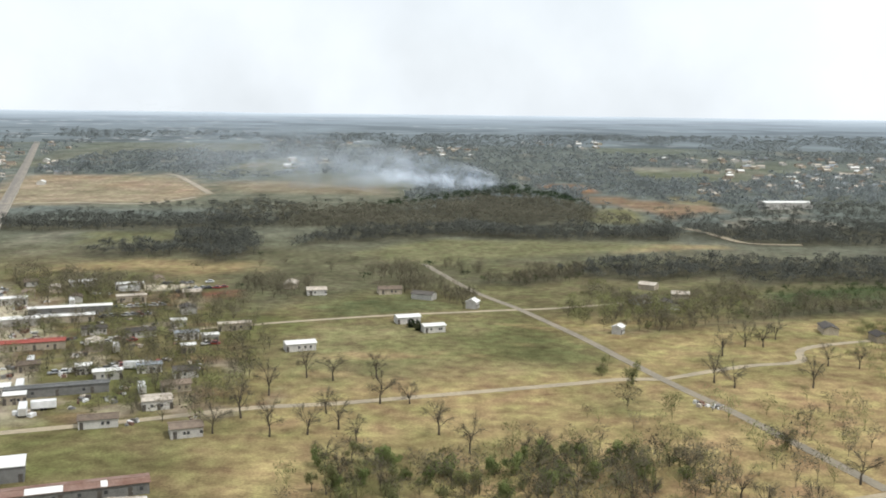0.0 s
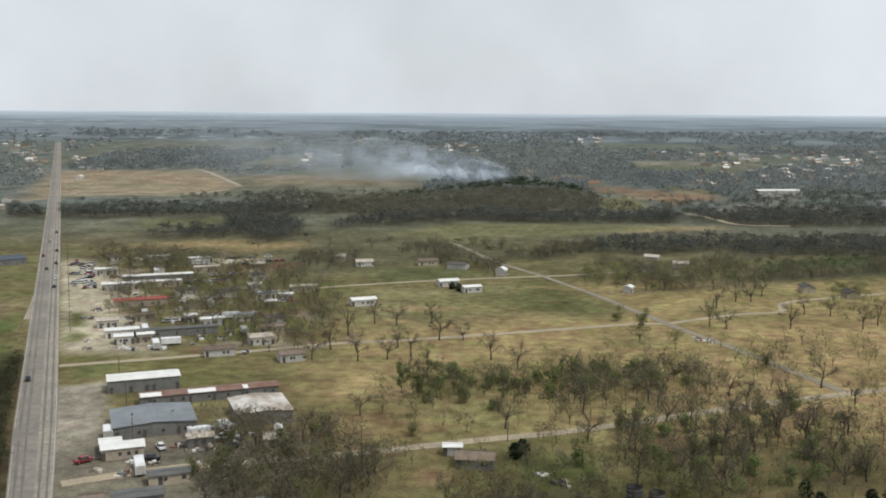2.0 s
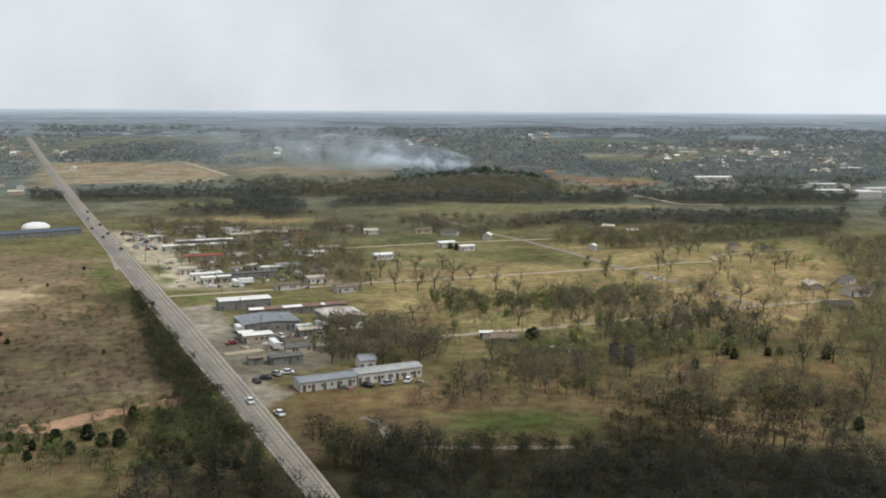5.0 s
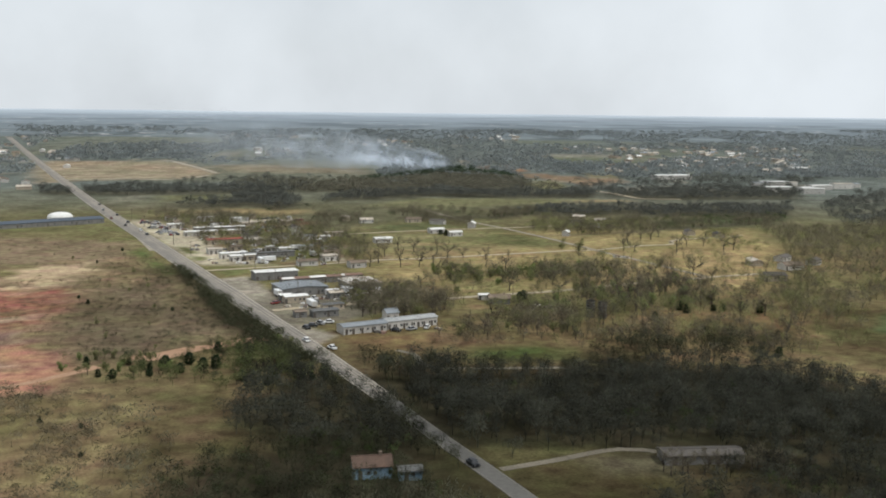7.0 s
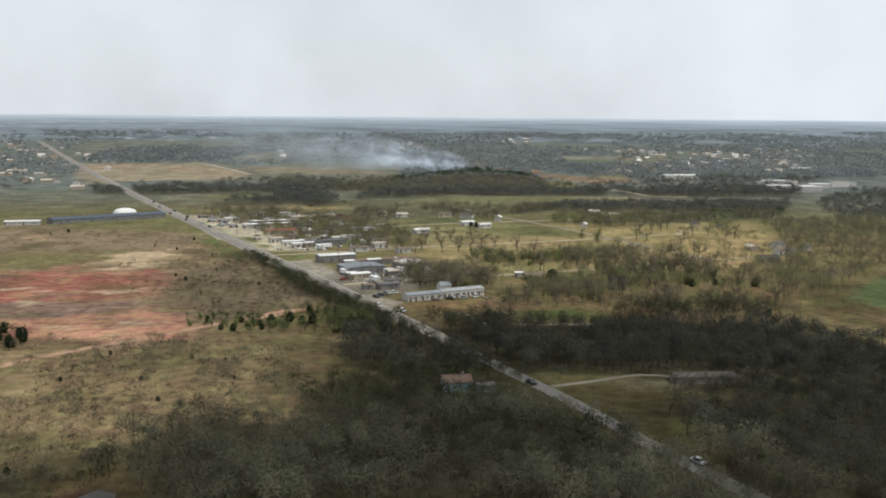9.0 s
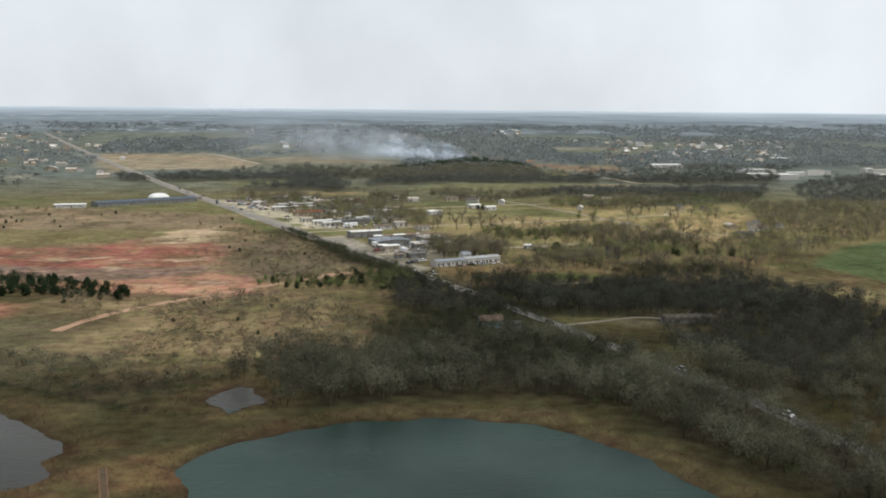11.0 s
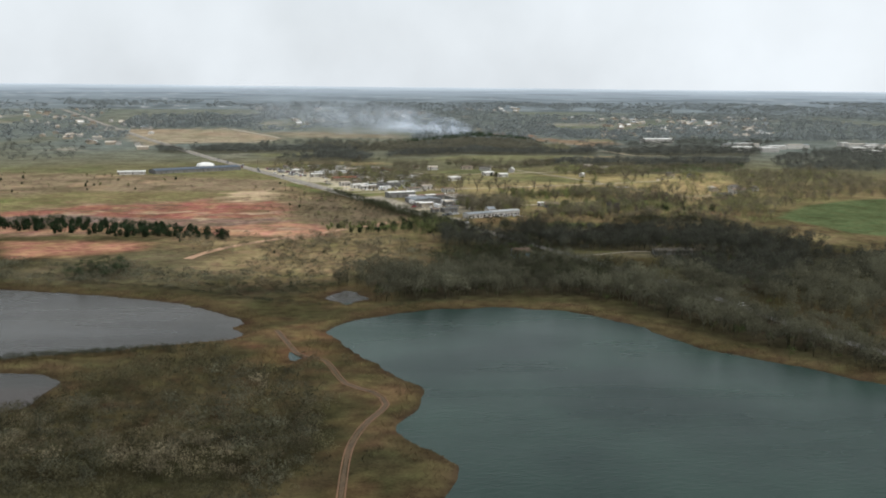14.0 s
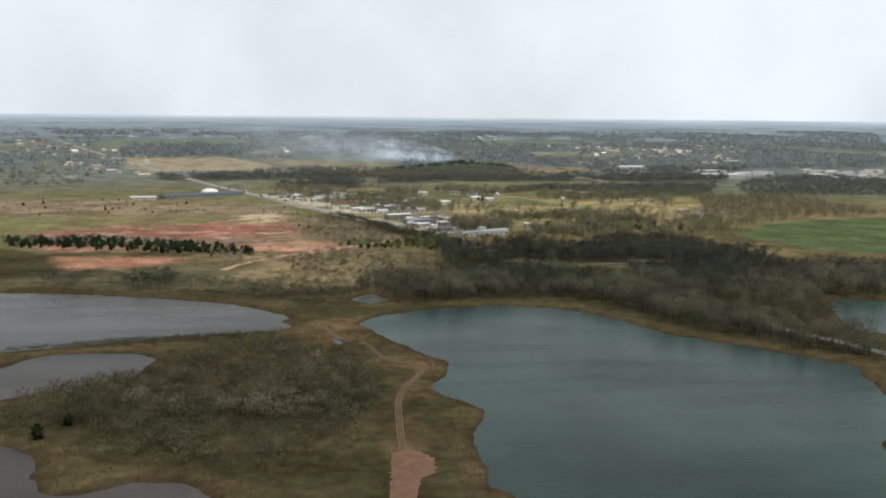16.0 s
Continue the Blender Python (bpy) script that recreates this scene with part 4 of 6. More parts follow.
ribbon("road", road_ew, 3.6, LANE_ROAD, "narrow pale country road across the meadow")
ribbon("road", road_ew_east, 3.2, LANE_ROAD, "dusty pale country lane", ragged=0.2)
ribbon("road", road_ew_near, 4.0, LANE_ROAD, "pale country road past bare trees", 0.06)
ribbon("road", road_ns, 3.6, LANE_GREY, "straight grey country road", 0.08)
ribbon("road", road_ew_far, 3.2, LANE_ROAD, "pale far country road", 0.06)
ribbon("path", field_road_a, 5.0, GRAVEL, "pale dirt road along a bare field", 0.15, category="path")
ribbon("path", field_road_b, 7.0, GRAVEL, "white gravel road over a bare field", 0.15, category="path")
ribbon("road", road_curve, 6.0, LANE_ROAD, "far curving pale road", 0.1)
ribbon("road", [(-39, -41), (-26, -36), (-8, -29), (6, -34)], 2.4, SIDE_ROAD, "short worn side road into a clearing", 0.05)
ribbon("path", drive, 2.4, SIDE_ROAD, "worn gravel drive through grass", 0.05, category="path", ragged=0.3)
ribbon("path", dirt_track, 7.5, RED_DIRT, "orange dirt track beside the scrub", 0.05, category="path", ragged=0.5)
ribbon("path", pit_track, 4.5, RED_DIRT, "orange dirt track below the pit", 0.05, category="path", ragged=0.5)
ribbon("path", cape_track, 1.0, SPIT_DIRT, "worn reddish dirt trail over the spit", 0.04, category="path", ragged=0.9)
for off in (-0.8, 0.8):
    ribbon("path", cape_track, 0.34, TRACK, "orange wheel rut over the spit", 0.06, off, category="path", ragged=0.3)
ribbon("path", [(-171, 328), (-190, 385), (-206, 430)], 2.2, GRAVEL, "pale straight ditch bank beside the highway", 0.05, -16.0, category="path", ragged=0.3)


def patch(name, outline, material, label, lift=0.05, ragged=1.2, category="ground"):
    """A thin ragged-edged sheet of another soil lying on the ground."""
    edge = []
    for (ax, ay), (bx, by) in zip(outline, outline[1:] + outline[:1]):
        n = max(2, int(math.hypot(bx - ax, by - ay) / 0.7))
        edge += [Vector((ax + (bx - ax) * i / n, ay + (by - ay) * i / n, 0)) for i in range(n)]
    mid = sum(edge, Vector()) / len(edge)
    rows = []
    for ring in (1.0, 0.66, 0.33):
        row = []
        for p in edge:
            q = mid + (p - mid) * ring
            if ring == 1.0:
                q += (p - mid).normalized() * ragged * (noise.noise(p * 0.9) + 0.6 * noise.noise(p * 2.3))
            row.append((q.x, q.y, max(ground_z(q.x, q.y), -0.4) + lift))
        rows.append(row)
    n = len(edge)
    verts = rows[0] + rows[1] + rows[2] + [(mid.x, mid.y, max(ground_z(mid.x, mid.y), -0.4) + lift)]
    faces = [(k * n + i, k * n + (i + 1) % n, (k + 1) * n + (i + 1) % n, (k + 1) * n + i) for k in range(2) for i in range(n)]
    faces += [(2 * n + i, 2 * n + (i + 1) % n, 3 * n) for i in range(n)]
    me = bpy.data.meshes.new(name)
    me.from_pydata(verts, [], faces)
    me.materials.append(material)
    return tagged(new(name, me), label, category, kind="structure")


patch("dirt_patch", dirt_pad, PAD_DIRT, "bare pinkish dirt pad at the end of a trail", 0.07)


# ---- trees ----
def prism(verts, faces, a, b, ra, rb, sides=3):
    d = (b - a).normalized()
    u = d.orthogonal().normalized()
    v = d.cross(u)
    k = len(verts)
    for c, r in ((a, ra), (b, rb)):
        for i in range(sides):
            q = 2 * math.pi * i / sides
            verts.append(tuple(c + (u * math.cos(q) + v * math.sin(q)) * r))
    for i in range(sides):
        j = (i + 1) % sides
        faces.append((k + i, k + j, k + sides + j, k + sides + i))


def sliver(verts, faces, a, d, length, width, rng):
    side = d.cross(Vector((rng.uniform(-1, 1), rng.uniform(-1, 1), rng.uniform(-1, 1)))).normalized() * width
    k = len(verts)
    verts += [tuple(a - side), tuple(a + side), tuple(a + d * length)]
    faces.append((k, k + 1, k + 2))


def bare_tree(seed, tall=8.0, spread=0.75, twigs=190, limbs=6, fork=3, width=0.055):
    """A trunk that breaks low into crooked limbs, which fill a rounded crown with finer branches and twigs."""
    rng = random.Random(seed)
    tv, tf, cv, cf = [], [], [], []
    k = tall / 8
    foot, fork_h = Vector((0, 0, -0.2)), tall * rng.uniform(0.14, 0.24)
    top = Vector((rng.uniform(-0.25, 0.25), rng.uniform(-0.25, 0.25), fork_h))
    lead = top + Vector((rng.uniform(-0.5, 0.5), rng.uniform(-0.5, 0.5), tall * 0.3))
    prism(tv, tf, foot, top, 0.26 * k, 0.19 * k, 5)
    prism(tv, tf, top, lead, 0.16 * k, 0.08 * k, 4)
    heart = Vector((lead.x * 0.5, lead.y * 0.5, tall * 0.56))
    wide, high = tall * 0.48 * spread / 0.8, tall * 0.44
    segs = []
    for i in range(limbs):
        base = top.lerp(lead, rng.random() ** 1.5)
        q = 2 * math.pi * (i + rng.uniform(-0.4, 0.4)) / limbs
        up = rng.uniform(-0.25, 0.95)
        r = rng.uniform(0.72, 1.0)
        end = heart + Vector((math.cos(q) * wide * math.sqrt(max(0.05, 1 - up * up)) * r, math.sin(q) * wide * math.sqrt(max(0.05, 1 - up * up)) * r, high * up * r))
        bend = base.lerp(end, 0.5) + Vector((rng.gauss(0, 0.25), rng.gauss(0, 0.25), rng.uniform(0.0, 0.5))) * k
        prism(tv, tf, base, bend, 0.085 * k, 0.055 * k)
        prism(tv, tf, bend, end, 0.055 * k, 0.02 * k)
        segs += [(bend, end)] * 2
        for j in range(fork):
            at = (base.lerp(bend, rng.uniform(0.5, 1)) if rng.random() < 0.35 else bend.lerp(end, rng.uniform(0, 0.8)))
            out = (at - heart)
            e = (out.normalized() * 0.7 + Vector((rng.gauss(0, 0.6), rng.gauss(0, 0.6), rng.gauss(0.25, 0.45)))).normalized()
            tip = at + e * tall * rng.uniform(0.1, 0.22)
            prism(tv, tf, at, tip, 0.035 * k, 0.012)
            segs += [(at, tip)] * 2
    for i in range(twigs):
        a, b = rng.choice(segs)
        p = a.lerp(b, rng.uniform(0.2, 1.05)) + Vector((rng.gauss(0, 0.2), rng.gauss(0, 0.2), rng.gauss(0, 0.18))) * k
        d = ((p - heart).normalized() * 0.8 + Vector((rng.gauss(0, 0.7), rng.gauss(0, 0.7), rng.gauss(0.15, 0.5)))).normalized()
        sliver(cv, cf, p, d, rng.uniform(0.5, 1.25) * k, width * rng.uniform(0.6, 1.2), rng)
    return tv, tf, cv, cf


def leafy_tree(seed, tall=7.0, wide=2.6, leaves=520, size=0.34, trunk=0.3):
    """Trunk and limbs under a crown of many small leaf clumps, uneven and with gaps."""
    rng = random.Random(seed)
    tv, tf, cv, cf = [], [], [], []
    prism(tv, tf, Vector((0, 0, -0.2)), Vector((0.1, 0, tall * 0.45)), 0.2 * tall / 8, 0.11 * tall / 8, 5)
    lobes = []
    for i in range(8):
        q, h = rng.uniform(0, 6.28), rng.uniform(trunk, 0.85)
        c = Vector((math.cos(q) * wide * rng.uniform(0.2, 0.7), math.sin(q) * wide * rng.uniform(0.2, 0.7), tall * h))
        lobes.append((c, wide * rng.uniform(0.3, 0.52)))
        prism(tv, tf, Vector((0.05, 0, tall * 0.3)), c, 0.07, 0.02)
    for i in range(leaves):
        c, r = rng.choice(lobes)
        d = Vector((rng.gauss(0, 1), rng.gauss(0, 1), rng.gauss(0, 0.8))).normalized()
        p = c + d * r * rng.uniform(0.45, 1.1)
        sliver(cv, cf, p, Vector((rng.gauss(0, 1), rng.gauss(0, 1), rng.gauss(0, 1))).normalized(), size * rng.uniform(0.7, 1.6), size * rng.uniform(0.35, 0.7), rng)
    return tv, tf, cv, cf


def cedar_tree(seed, tall=4.4, wide=2.0, leaves=700):
    """A dense evergreen, broad below and pointed above."""
    rng = random.Random(seed)
    tv, tf, cv, cf = [], [], [], []
    prism(tv, tf, Vector((0, 0, -0.2)), Vector((0, 0, tall * 0.9)), 0.14, 0.03, 5)
    for i in range(leaves):
        h = rng.random() ** 1.3
        r = wide * (1 - h**3.2) ** 0.6 * (0.55 + 0.45 * min(1, h * 5)) * rng.uniform(0.35, 1.0) * (0.85 + 0.25 * math.sin(h * 19 + seed))
        q = rng.uniform(0, 6.28)
        p = Vector((math.cos(q) * r, math.sin(q) * r, 0.15 + h * tall * 0.93))
        d = Vector((math.cos(q), math.sin(q), rng.uniform(0.1, 1.0))).normalized()
        sliver(cv, cf, p, d, rng.uniform(0.4, 0.8), rng.uniform(0.14, 0.26), rng)
    return tv, tf, cv, cf


def mesh_of(name, verts, faces, material):
    me = bpy.data.meshes.new(name)
    me.from_pydata(verts, [], faces)
    me.materials.append(material)
    return me


def round_out(v, f, lift=0.6):
    """Vertex normals that point out of the crown, and triangles turned to face that way."""
    mid = np.array([0, 0, v[:, 2].max() * 0.5])
    n = (v - mid) / (np.abs(v - mid).max(0) + 1e-6) + (0, 0, lift)
    n /= np.linalg.norm(n, axis=1, keepdims=True) + 1e-9
    face = np.cross(v[f[:, 1]] - v[f[:, 0]], v[f[:, 2]] - v[f[:, 0]])
    back = (face * n[f].mean(1)).sum(1) < 0
    f = f.copy()
    f[back] = f[back][:, ::-1]
    return n, f


def tree_meshes(data, leaf_material, lift=0.6):
    cv, cf = np.array(data[2]), np.array(data[3])
    n, cf = round_out(cv, cf, lift)
    crown = mesh_of("crown", cv.tolist(), cf.tolist(), leaf_material)
    crown.normals_split_custom_set_from_vertices(n.tolist())
    return mesh_of("trunk", data[0], data[1], BARK), crown


BARE = [tree_meshes(bare_tree(10 + i, 8.2, 0.65 + 0.1 * i, 560, 8, 5, 0.034), TWIG) for i in range(5)]
BARE_PALE = [tree_meshes(bare_tree(30 + i, 7.6, 0.8, 560, 7, 5, 0.034), TWIG_PALE) for i in range(3)]
BUDDING = [tree_meshes(leafy_tree(50 + i, 6.4, 2.6, 760, 0.3, 0.15), BUD, 1.6) for i in range(3)]
GREEN = [tree_meshes(leafy_tree(60 + i, 5.2, 2.7, 950, 0.34, 0.1), LEAF_SPRING, 1.6) for i in range(3)]
CEDARS = [tree_meshes(cedar_tree(70 + i), CEDAR) for i in range(3)]
SHRUB = [tree_meshes(bare_tree(80 + i, 3.6, 1.3, 460, 9, 4, 0.03), TWIG) for i in range(3)]

KINDS = {
    "bare": (BARE, "bare_tree", "leafless grey-brown tree with forking limbs in dry grass", "bare trees"),
    "pale": (BARE_PALE, "bare_tree", "leafless pale tan tree with fine twigs", "bare trees"),
    "bud": (BUDDING, "budding_tree", "tree in fresh yellow-green spring leaf", "spring trees"),
    "green": (GREEN, "green_tree", "bushy tree in full green leaf", "green trees"),
    "cedar": (CEDARS, "cedar_tree", "dark green pointed cedar standing in scrub", "cedars"),
    "shrub": (SHRUB, "shrub", "low spreading leafless brown shrub", "shrubs"),
}
t_rng = random.Random(5)


def plant(kind, x, y, size=1.0):
    meshes, name, label, group = KINDS[kind]
    trunk, crown = t_rng.choice(meshes)
    base = tagged(new(name), label, "shrub" if kind == "shrub" else "tree", group)
    base.matrix_basis = pose(x, y, ground_z(x, y), 0, 0, t_rng.uniform(0, 360)) @ Matrix.Diagonal((size, size, size * t_rng.uniform(0.9, 1.15), 1))
    for part_name, me in (("trunk", trunk), ("crown", crown)):
        new(part_name, me).parent = base
    return base


def scatter(outline, spacing, seed, gaps=0.0, jitter=0.9):
    """Uneven places inside an outline."""
    rng = np.random.default_rng(seed)
    lo_x, hi_x = min(p[0] for p in outline), max(p[0] for p in outline)
    lo_y, hi_y = min(p[1] for p in outline), max(p[1] for p in outline)
    xs, ys = np.meshgrid(np.arange(lo_x, hi_x, spacing), np.arange(lo_y, hi_y, spacing))
    xs, ys = xs.ravel() + rng.uniform(-jitter, jitter, xs.size) * spacing * 0.6, ys.ravel() + rng.uniform(-jitter, jitter, ys.size) * spacing * 0.6
    keep = (inside(xs, ys, outline) > rng.uniform(-spacing, spacing, xs.size) * 0.6) & (shore(xs, ys) < -3)
    if gaps:
        keep &= noise2(xs, ys, 34, seed + 3, 3) > gaps
    return xs[keep], ys[keep]


def on_road(x, y):
    for pts, w in ROADS_CLEAR:
        for (ax, ay), (bx, by) in zip(pts, pts[1:]):
            ex, ey = bx - ax, by - ay
            t = max(0, min(1, ((x - ax) * ex + (y - ay) * ey) / (ex * ex + ey * ey)))
            if math.hypot(x - ax - t * ex, y - ay - t * ey) < w:
                return True
    return any(math.hypot(x - bx, y - by) < r for bx, by, r in BUILT)


ROADS_CLEAR = [(HWY[9:], 7.2), (HWY[:10], 3.8), (road_ew, 3.5), (road_ew_near, 3.5), (road_ns, 3.5), (road_ew_far, 3.5), (drive, 2.5), (cape_track, 4.0), (pit_track, 4.0)]


# ---- buildings ----
GRID = 20.5        # degrees by which the local roads and walls lie turned
BUILT = []


def part(name, bm, material, parent, label=""):
    me = bpy.data.meshes.new(name)
    bm.to_mesh(me)
    bm.free()
    me.materials.append(material)
    ob = new(name, me)
    ob.parent = parent
    if label:
        ob["label"] = label
    return ob


def box(bm, x0, x1, y0, y1, z0, z1):
    v = [bm.verts.new(p) for p in ((x0, y0, z0), (x1, y0, z0), (x1, y1, z0), (x0, y1, z0), (x0, y0, z1), (x1, y0, z1), (x1, y1, z1), (x0, y1, z1))]
    for f in ((3, 2, 1, 0), (4, 5, 6, 7), (0, 1, 5, 4), (1, 2, 6, 5), (2, 3, 7, 6), (3, 0, 4, 7)):
        bm.faces.new([v[i] for i in f])
    return v


def box_mesh(*a):
    bm = bmesh.new()
    box(bm, *a)
    return bm


def slope(bm, p, q, r, s, thick=0.14):
    """A roof plane through four corners, with thickness."""
    lo = [bm.verts.new(Vector(c)) for c in (p, q, r, s)]
    hi = [bm.verts.new(Vector(c) + Vector((0, 0, thick))) for c in (p, q, r, s)]
    bm.faces.new(lo[::-1])
    bm.faces.new(hi)
    for i in range(4):
        j = (i + 1) % 4
        bm.faces.new((lo[i], lo[j], hi[j], hi[i]))


def building(name, x, y, w, d, h, roof, wall, label, rot=GRID, pitch=0.22, ridge="x", doors=1, windows=3, category="building", group="", chimney=False, vents=0, ribs=0.0):
    """Walls with gable ends, two roof slopes that overhang, doors and windows along the front."""
    base = tagged(new(name), label, category, group)
    base.matrix_basis = pose(x, y, ground_z(x, y), 0, 0, rot)
    BUILT.append((x, y, max(w, d) * 0.55))
    hw, hd, up = w / 2, d / 2, pitch * (d if ridge == "x" else w) / 2
    bm = bmesh.new()
    box(bm, -hw, hw, -hd, hd, -0.4, h)
    if ridge == "x":
        for sx in (-hw, hw):
            bm.faces.new([bm.verts.new(c) for c in ((sx, -hd, h), (sx, hd, h), (sx, 0, h + up))])
    else:
        for sy in (-hd, hd):
            bm.faces.new([bm.verts.new(c) for c in ((-hw, sy, h), (hw, sy, h), (0, sy, h + up))])
    part("wall", bm, wall, base)
    o = 0.35
    for s in (-1, 1):
        bm = bmesh.new()
        if ridge == "x":
            drop = pitch * o
            slope(bm, (-hw - o, s * (hd + o), h - drop), (hw + o, s * (hd + o), h - drop), (hw + o, 0, h + up), (-hw - o, 0, h + up))
        else:
            drop = pitch * o
            slope(bm, (s * (hw + o), -hd - o, h - drop), (s * (hw + o), hd + o, h - drop), (0, hd + o, h + up), (0, -hd - o, h + up))
        plane = part("roof_slope", bm, roof, base)
        if ribs:
            run = w if ridge == "x" else d
            rise_at = 0.15
            for i in range(int(run / ribs) + 1):
                q = -run / 2 + i * ribs
                bm = bmesh.new()
                if ridge == "x":
                    slope(bm, (q - 0.06, s * (hd + o), h - pitch * o + rise_at), (q + 0.06, s * (hd + o), h - pitch * o + rise_at), (q + 0.06, s * 0.1, h + up - pitch * 0.1 + rise_at), (q - 0.06, s * 0.1, h + up - pitch * 0.1 + rise_at), 0.05)
                else:
                    slope(bm, (s * (hw + o), q - 0.06, h - pitch * o + rise_at), (s * (hw + o), q + 0.06, h - pitch * o + rise_at), (s * 0.1, q + 0.06, h + up - pitch * 0.1 + rise_at), (s * 0.1, q - 0.06, h + up - pitch * 0.1 + rise_at), 0.05)
                part("roof_rib", bm, roof, plane)
    spots = doors + windows
    for i in range(spots):
        cx = -hw + w * (i + 0.5 + 0.34 * math.sin(i * 2.4 + x)) / max(1, spots)
        if i % max(1, (spots // max(1, doors))) == 0 and doors:
            leaf = part("door", box_mesh(cx - 0.5, cx + 0.5, -hd - 0.04, -hd + 0.02, 0, min(2.05, h - 0.2)), DOOR, base)
            part("door_handle", box_mesh(cx + 0.32, cx + 0.44, -hd - 0.1, -hd - 0.04, 0.95, 1.05), CHROME, leaf)
        else:
            top = min(1.9, h - 0.3)
            pane = part("window", box_mesh(cx - 0.4, cx + 0.4, -hd - 0.03, -hd + 0.02, 1.0, top), DARK, base)
            bm = bmesh.new()
            for bar in ((cx - 0.48, cx + 0.48, 0.92, 1.0), (cx - 0.48, cx + 0.48, top, top + 0.08), (cx - 0.48, cx - 0.4, 1.0, top), (cx + 0.4, cx + 0.48, 1.0, top)):
                box(bm, bar[0], bar[1], -hd - 0.06, -hd + 0.02, bar[2], bar[3])
            part("window_frame", bm, wall, pane)
    cap = box_mesh(-hw - 0.35, hw + 0.35, -0.2, 0.2, h + up + 0.1, h + up + 0.2) if ridge == "x" else box_mesh(-0.2, 0.2, -hd - 0.35, hd + 0.35, h + up + 0.1, h + up + 0.2)
    part("ridge_cap", cap, roof, base)
    if chimney:
        part("chimney", box_mesh(hw * 0.4, hw * 0.4 + 0.7, -0.3, 0.4, h, h + up + 0.9), ROOF_BROWN, base)
    for i in range(vents):
        cx = -hw + w * (i + 0.5) / vents
        part("roof_vent", box_mesh(cx - 0.3, cx + 0.3, -0.3, 0.3, h + up - 0.1, h + up + 0.55), CHROME, base)
    return base


# workshops beside the highway
building("warehouse", -109, 224, 21, 8, 4.0, ROOF_WHITE, WALL_GREY, "long grey workshop under a bright white metal roof", pitch=0.08, doors=3, windows=2, ribs=1.2)
long_shed = building("storage_shed", -86, 213, 40, 5.5, 2.8, ROOF_RUST, WALL_GREY, "long low storage shed with rust-brown roof and white patches", pitch=0.12, doors=6, windows=6)
for px0, px1 in ((-20, -14), (-6.5, 1.5), (9.5, 11)):
    bm = bmesh.new()
    slope(bm, (px0, -3.1, 2.93), (px1, -3.1, 2.93), (px1, -0.1, 3.30), (px0, -0.1, 3.30), 0.05)
    part("white_roof_panel", bm, ROOF_WHITE, long_shed, "bright white replaced roof panel")
building("warehouse", -95, 185.5, 21, 17, 3.2, ROOF_GREY, WALL_GREY, "broad warehouse with blue-grey ribbed metal roof", ridge="y", pitch=0.07, doors=3, windows=3, vents=2, ribs=1.2)
building("warehouse", -68, 196, 15, 17, 3.4, ROOF_PATCHY, WALL_GREY, "warehouse with patchy white and tan roof", ridge="y", pitch=0.09, doors=2, windows=2, ribs=1.2)
building("shop", -96, 163, 10, 5.5, 2.8, ROOF_WHITE, WALL_TAN, "small tan roadside shop with white roof", pitch=0.1, doors=1, windows=3)
building("shed", -100.5, 167.5, 5, 4, 2.4, ROOF_WHITE, WALL_GREY, "small white-roofed shed behind a shop", pitch=0.15, windows=1)
building("shed", -79, 171.5, 6.5, 4.5, 2.6, ROOF_TAN, WALL_GREY, "small pale-roofed shed in a cluttered yard", pitch=0.25, windows=1)
building("shed", -60, 172, 6, 6, 2.5, ROOF_TAN, WALL_TAN, "small grey shed under bare trees", pitch=0.25, windows=1)
building("shed", -83, 132.5, 10.5, 5, 2.6, ROOF_OLD, WALL_GREY, "low grey shed with a dark open front", pitch=0.08, doors=2, windows=2)
building("shed", -92.5, 131, 4.5, 4, 2.4, ROOF_BROWN, WALL_GREY, "little dark brown shed by the highway", pitch=0.15, windows=1)
building("shed", -80, 146, 9, 4, 2.4, ROOF_OLD, WALL_TAN, "grey-roofed shed in a yard", pitch=0.1, windows=2)
building("motel", -68.5, 104, 17.5, 6.5, 2.9, ROOF_GREY, WALL_WHITE, "low white motel wing with blue-grey metal roof", rot=24, pitch=0.2, doors=4, windows=6, ribs=1.2)
building("motel", -50.5, 113, 21, 6.5, 3.2, ROOF_PALE, WALL_WHITE, "long white motel wing with pale roof and dark doors", rot=24, pitch=0.2, doors=6, windows=8, ribs=1.2)
building("shed", -57, 125, 5, 5, 3.2, ROOF_GREY, WALL_WHITE, "small pale house behind the motel", pitch=0.5, windows=2)
# houses along the lanes
building("house", -9, 158, 9, 6, 2.5, ROOF_BROWN, WALL_GREY, "low house with brown shingle roof beside a lane", rot=-6, pitch=0.4, category="house", chimney=True)
building("shed", -14.5, 166, 4.5, 3, 2.3, ROOF_WHITE, WALL_WHITE, "little white-roofed shed beside a dark house", rot=0, pitch=0.2, windows=1)
building("house", 137, 212, 11, 8, 2.7, ROOF_DARK, WALL_TAN, "grey-roofed house beside bare trees", rot=0, pitch=0.35, category="house")
building("house", 161, 245, 11, 8, 2.7, ROOF_BROWN, WALL_WHITE, "pale house with brown roof among trees", rot=10, pitch=0.35, category="house")
building("house", -14, 408, 10, 6, 2.8, ROOF_WHITE, WALL_WHITE, "white house at the meadow's far edge", rot=GRID, category="house")
building("house", -3, 391, 9, 5, 2.8, ROOF_WHITE, WALL_WHITE, "bright white house beside dark cedars", rot=GRID, category="house")
building("house", 14.5, 441, 5, 5, 3.2, ROOF_WHITE, WALL_WHITE, "small white gabled house by a crossing", rot=70, pitch=0.5, category="house")
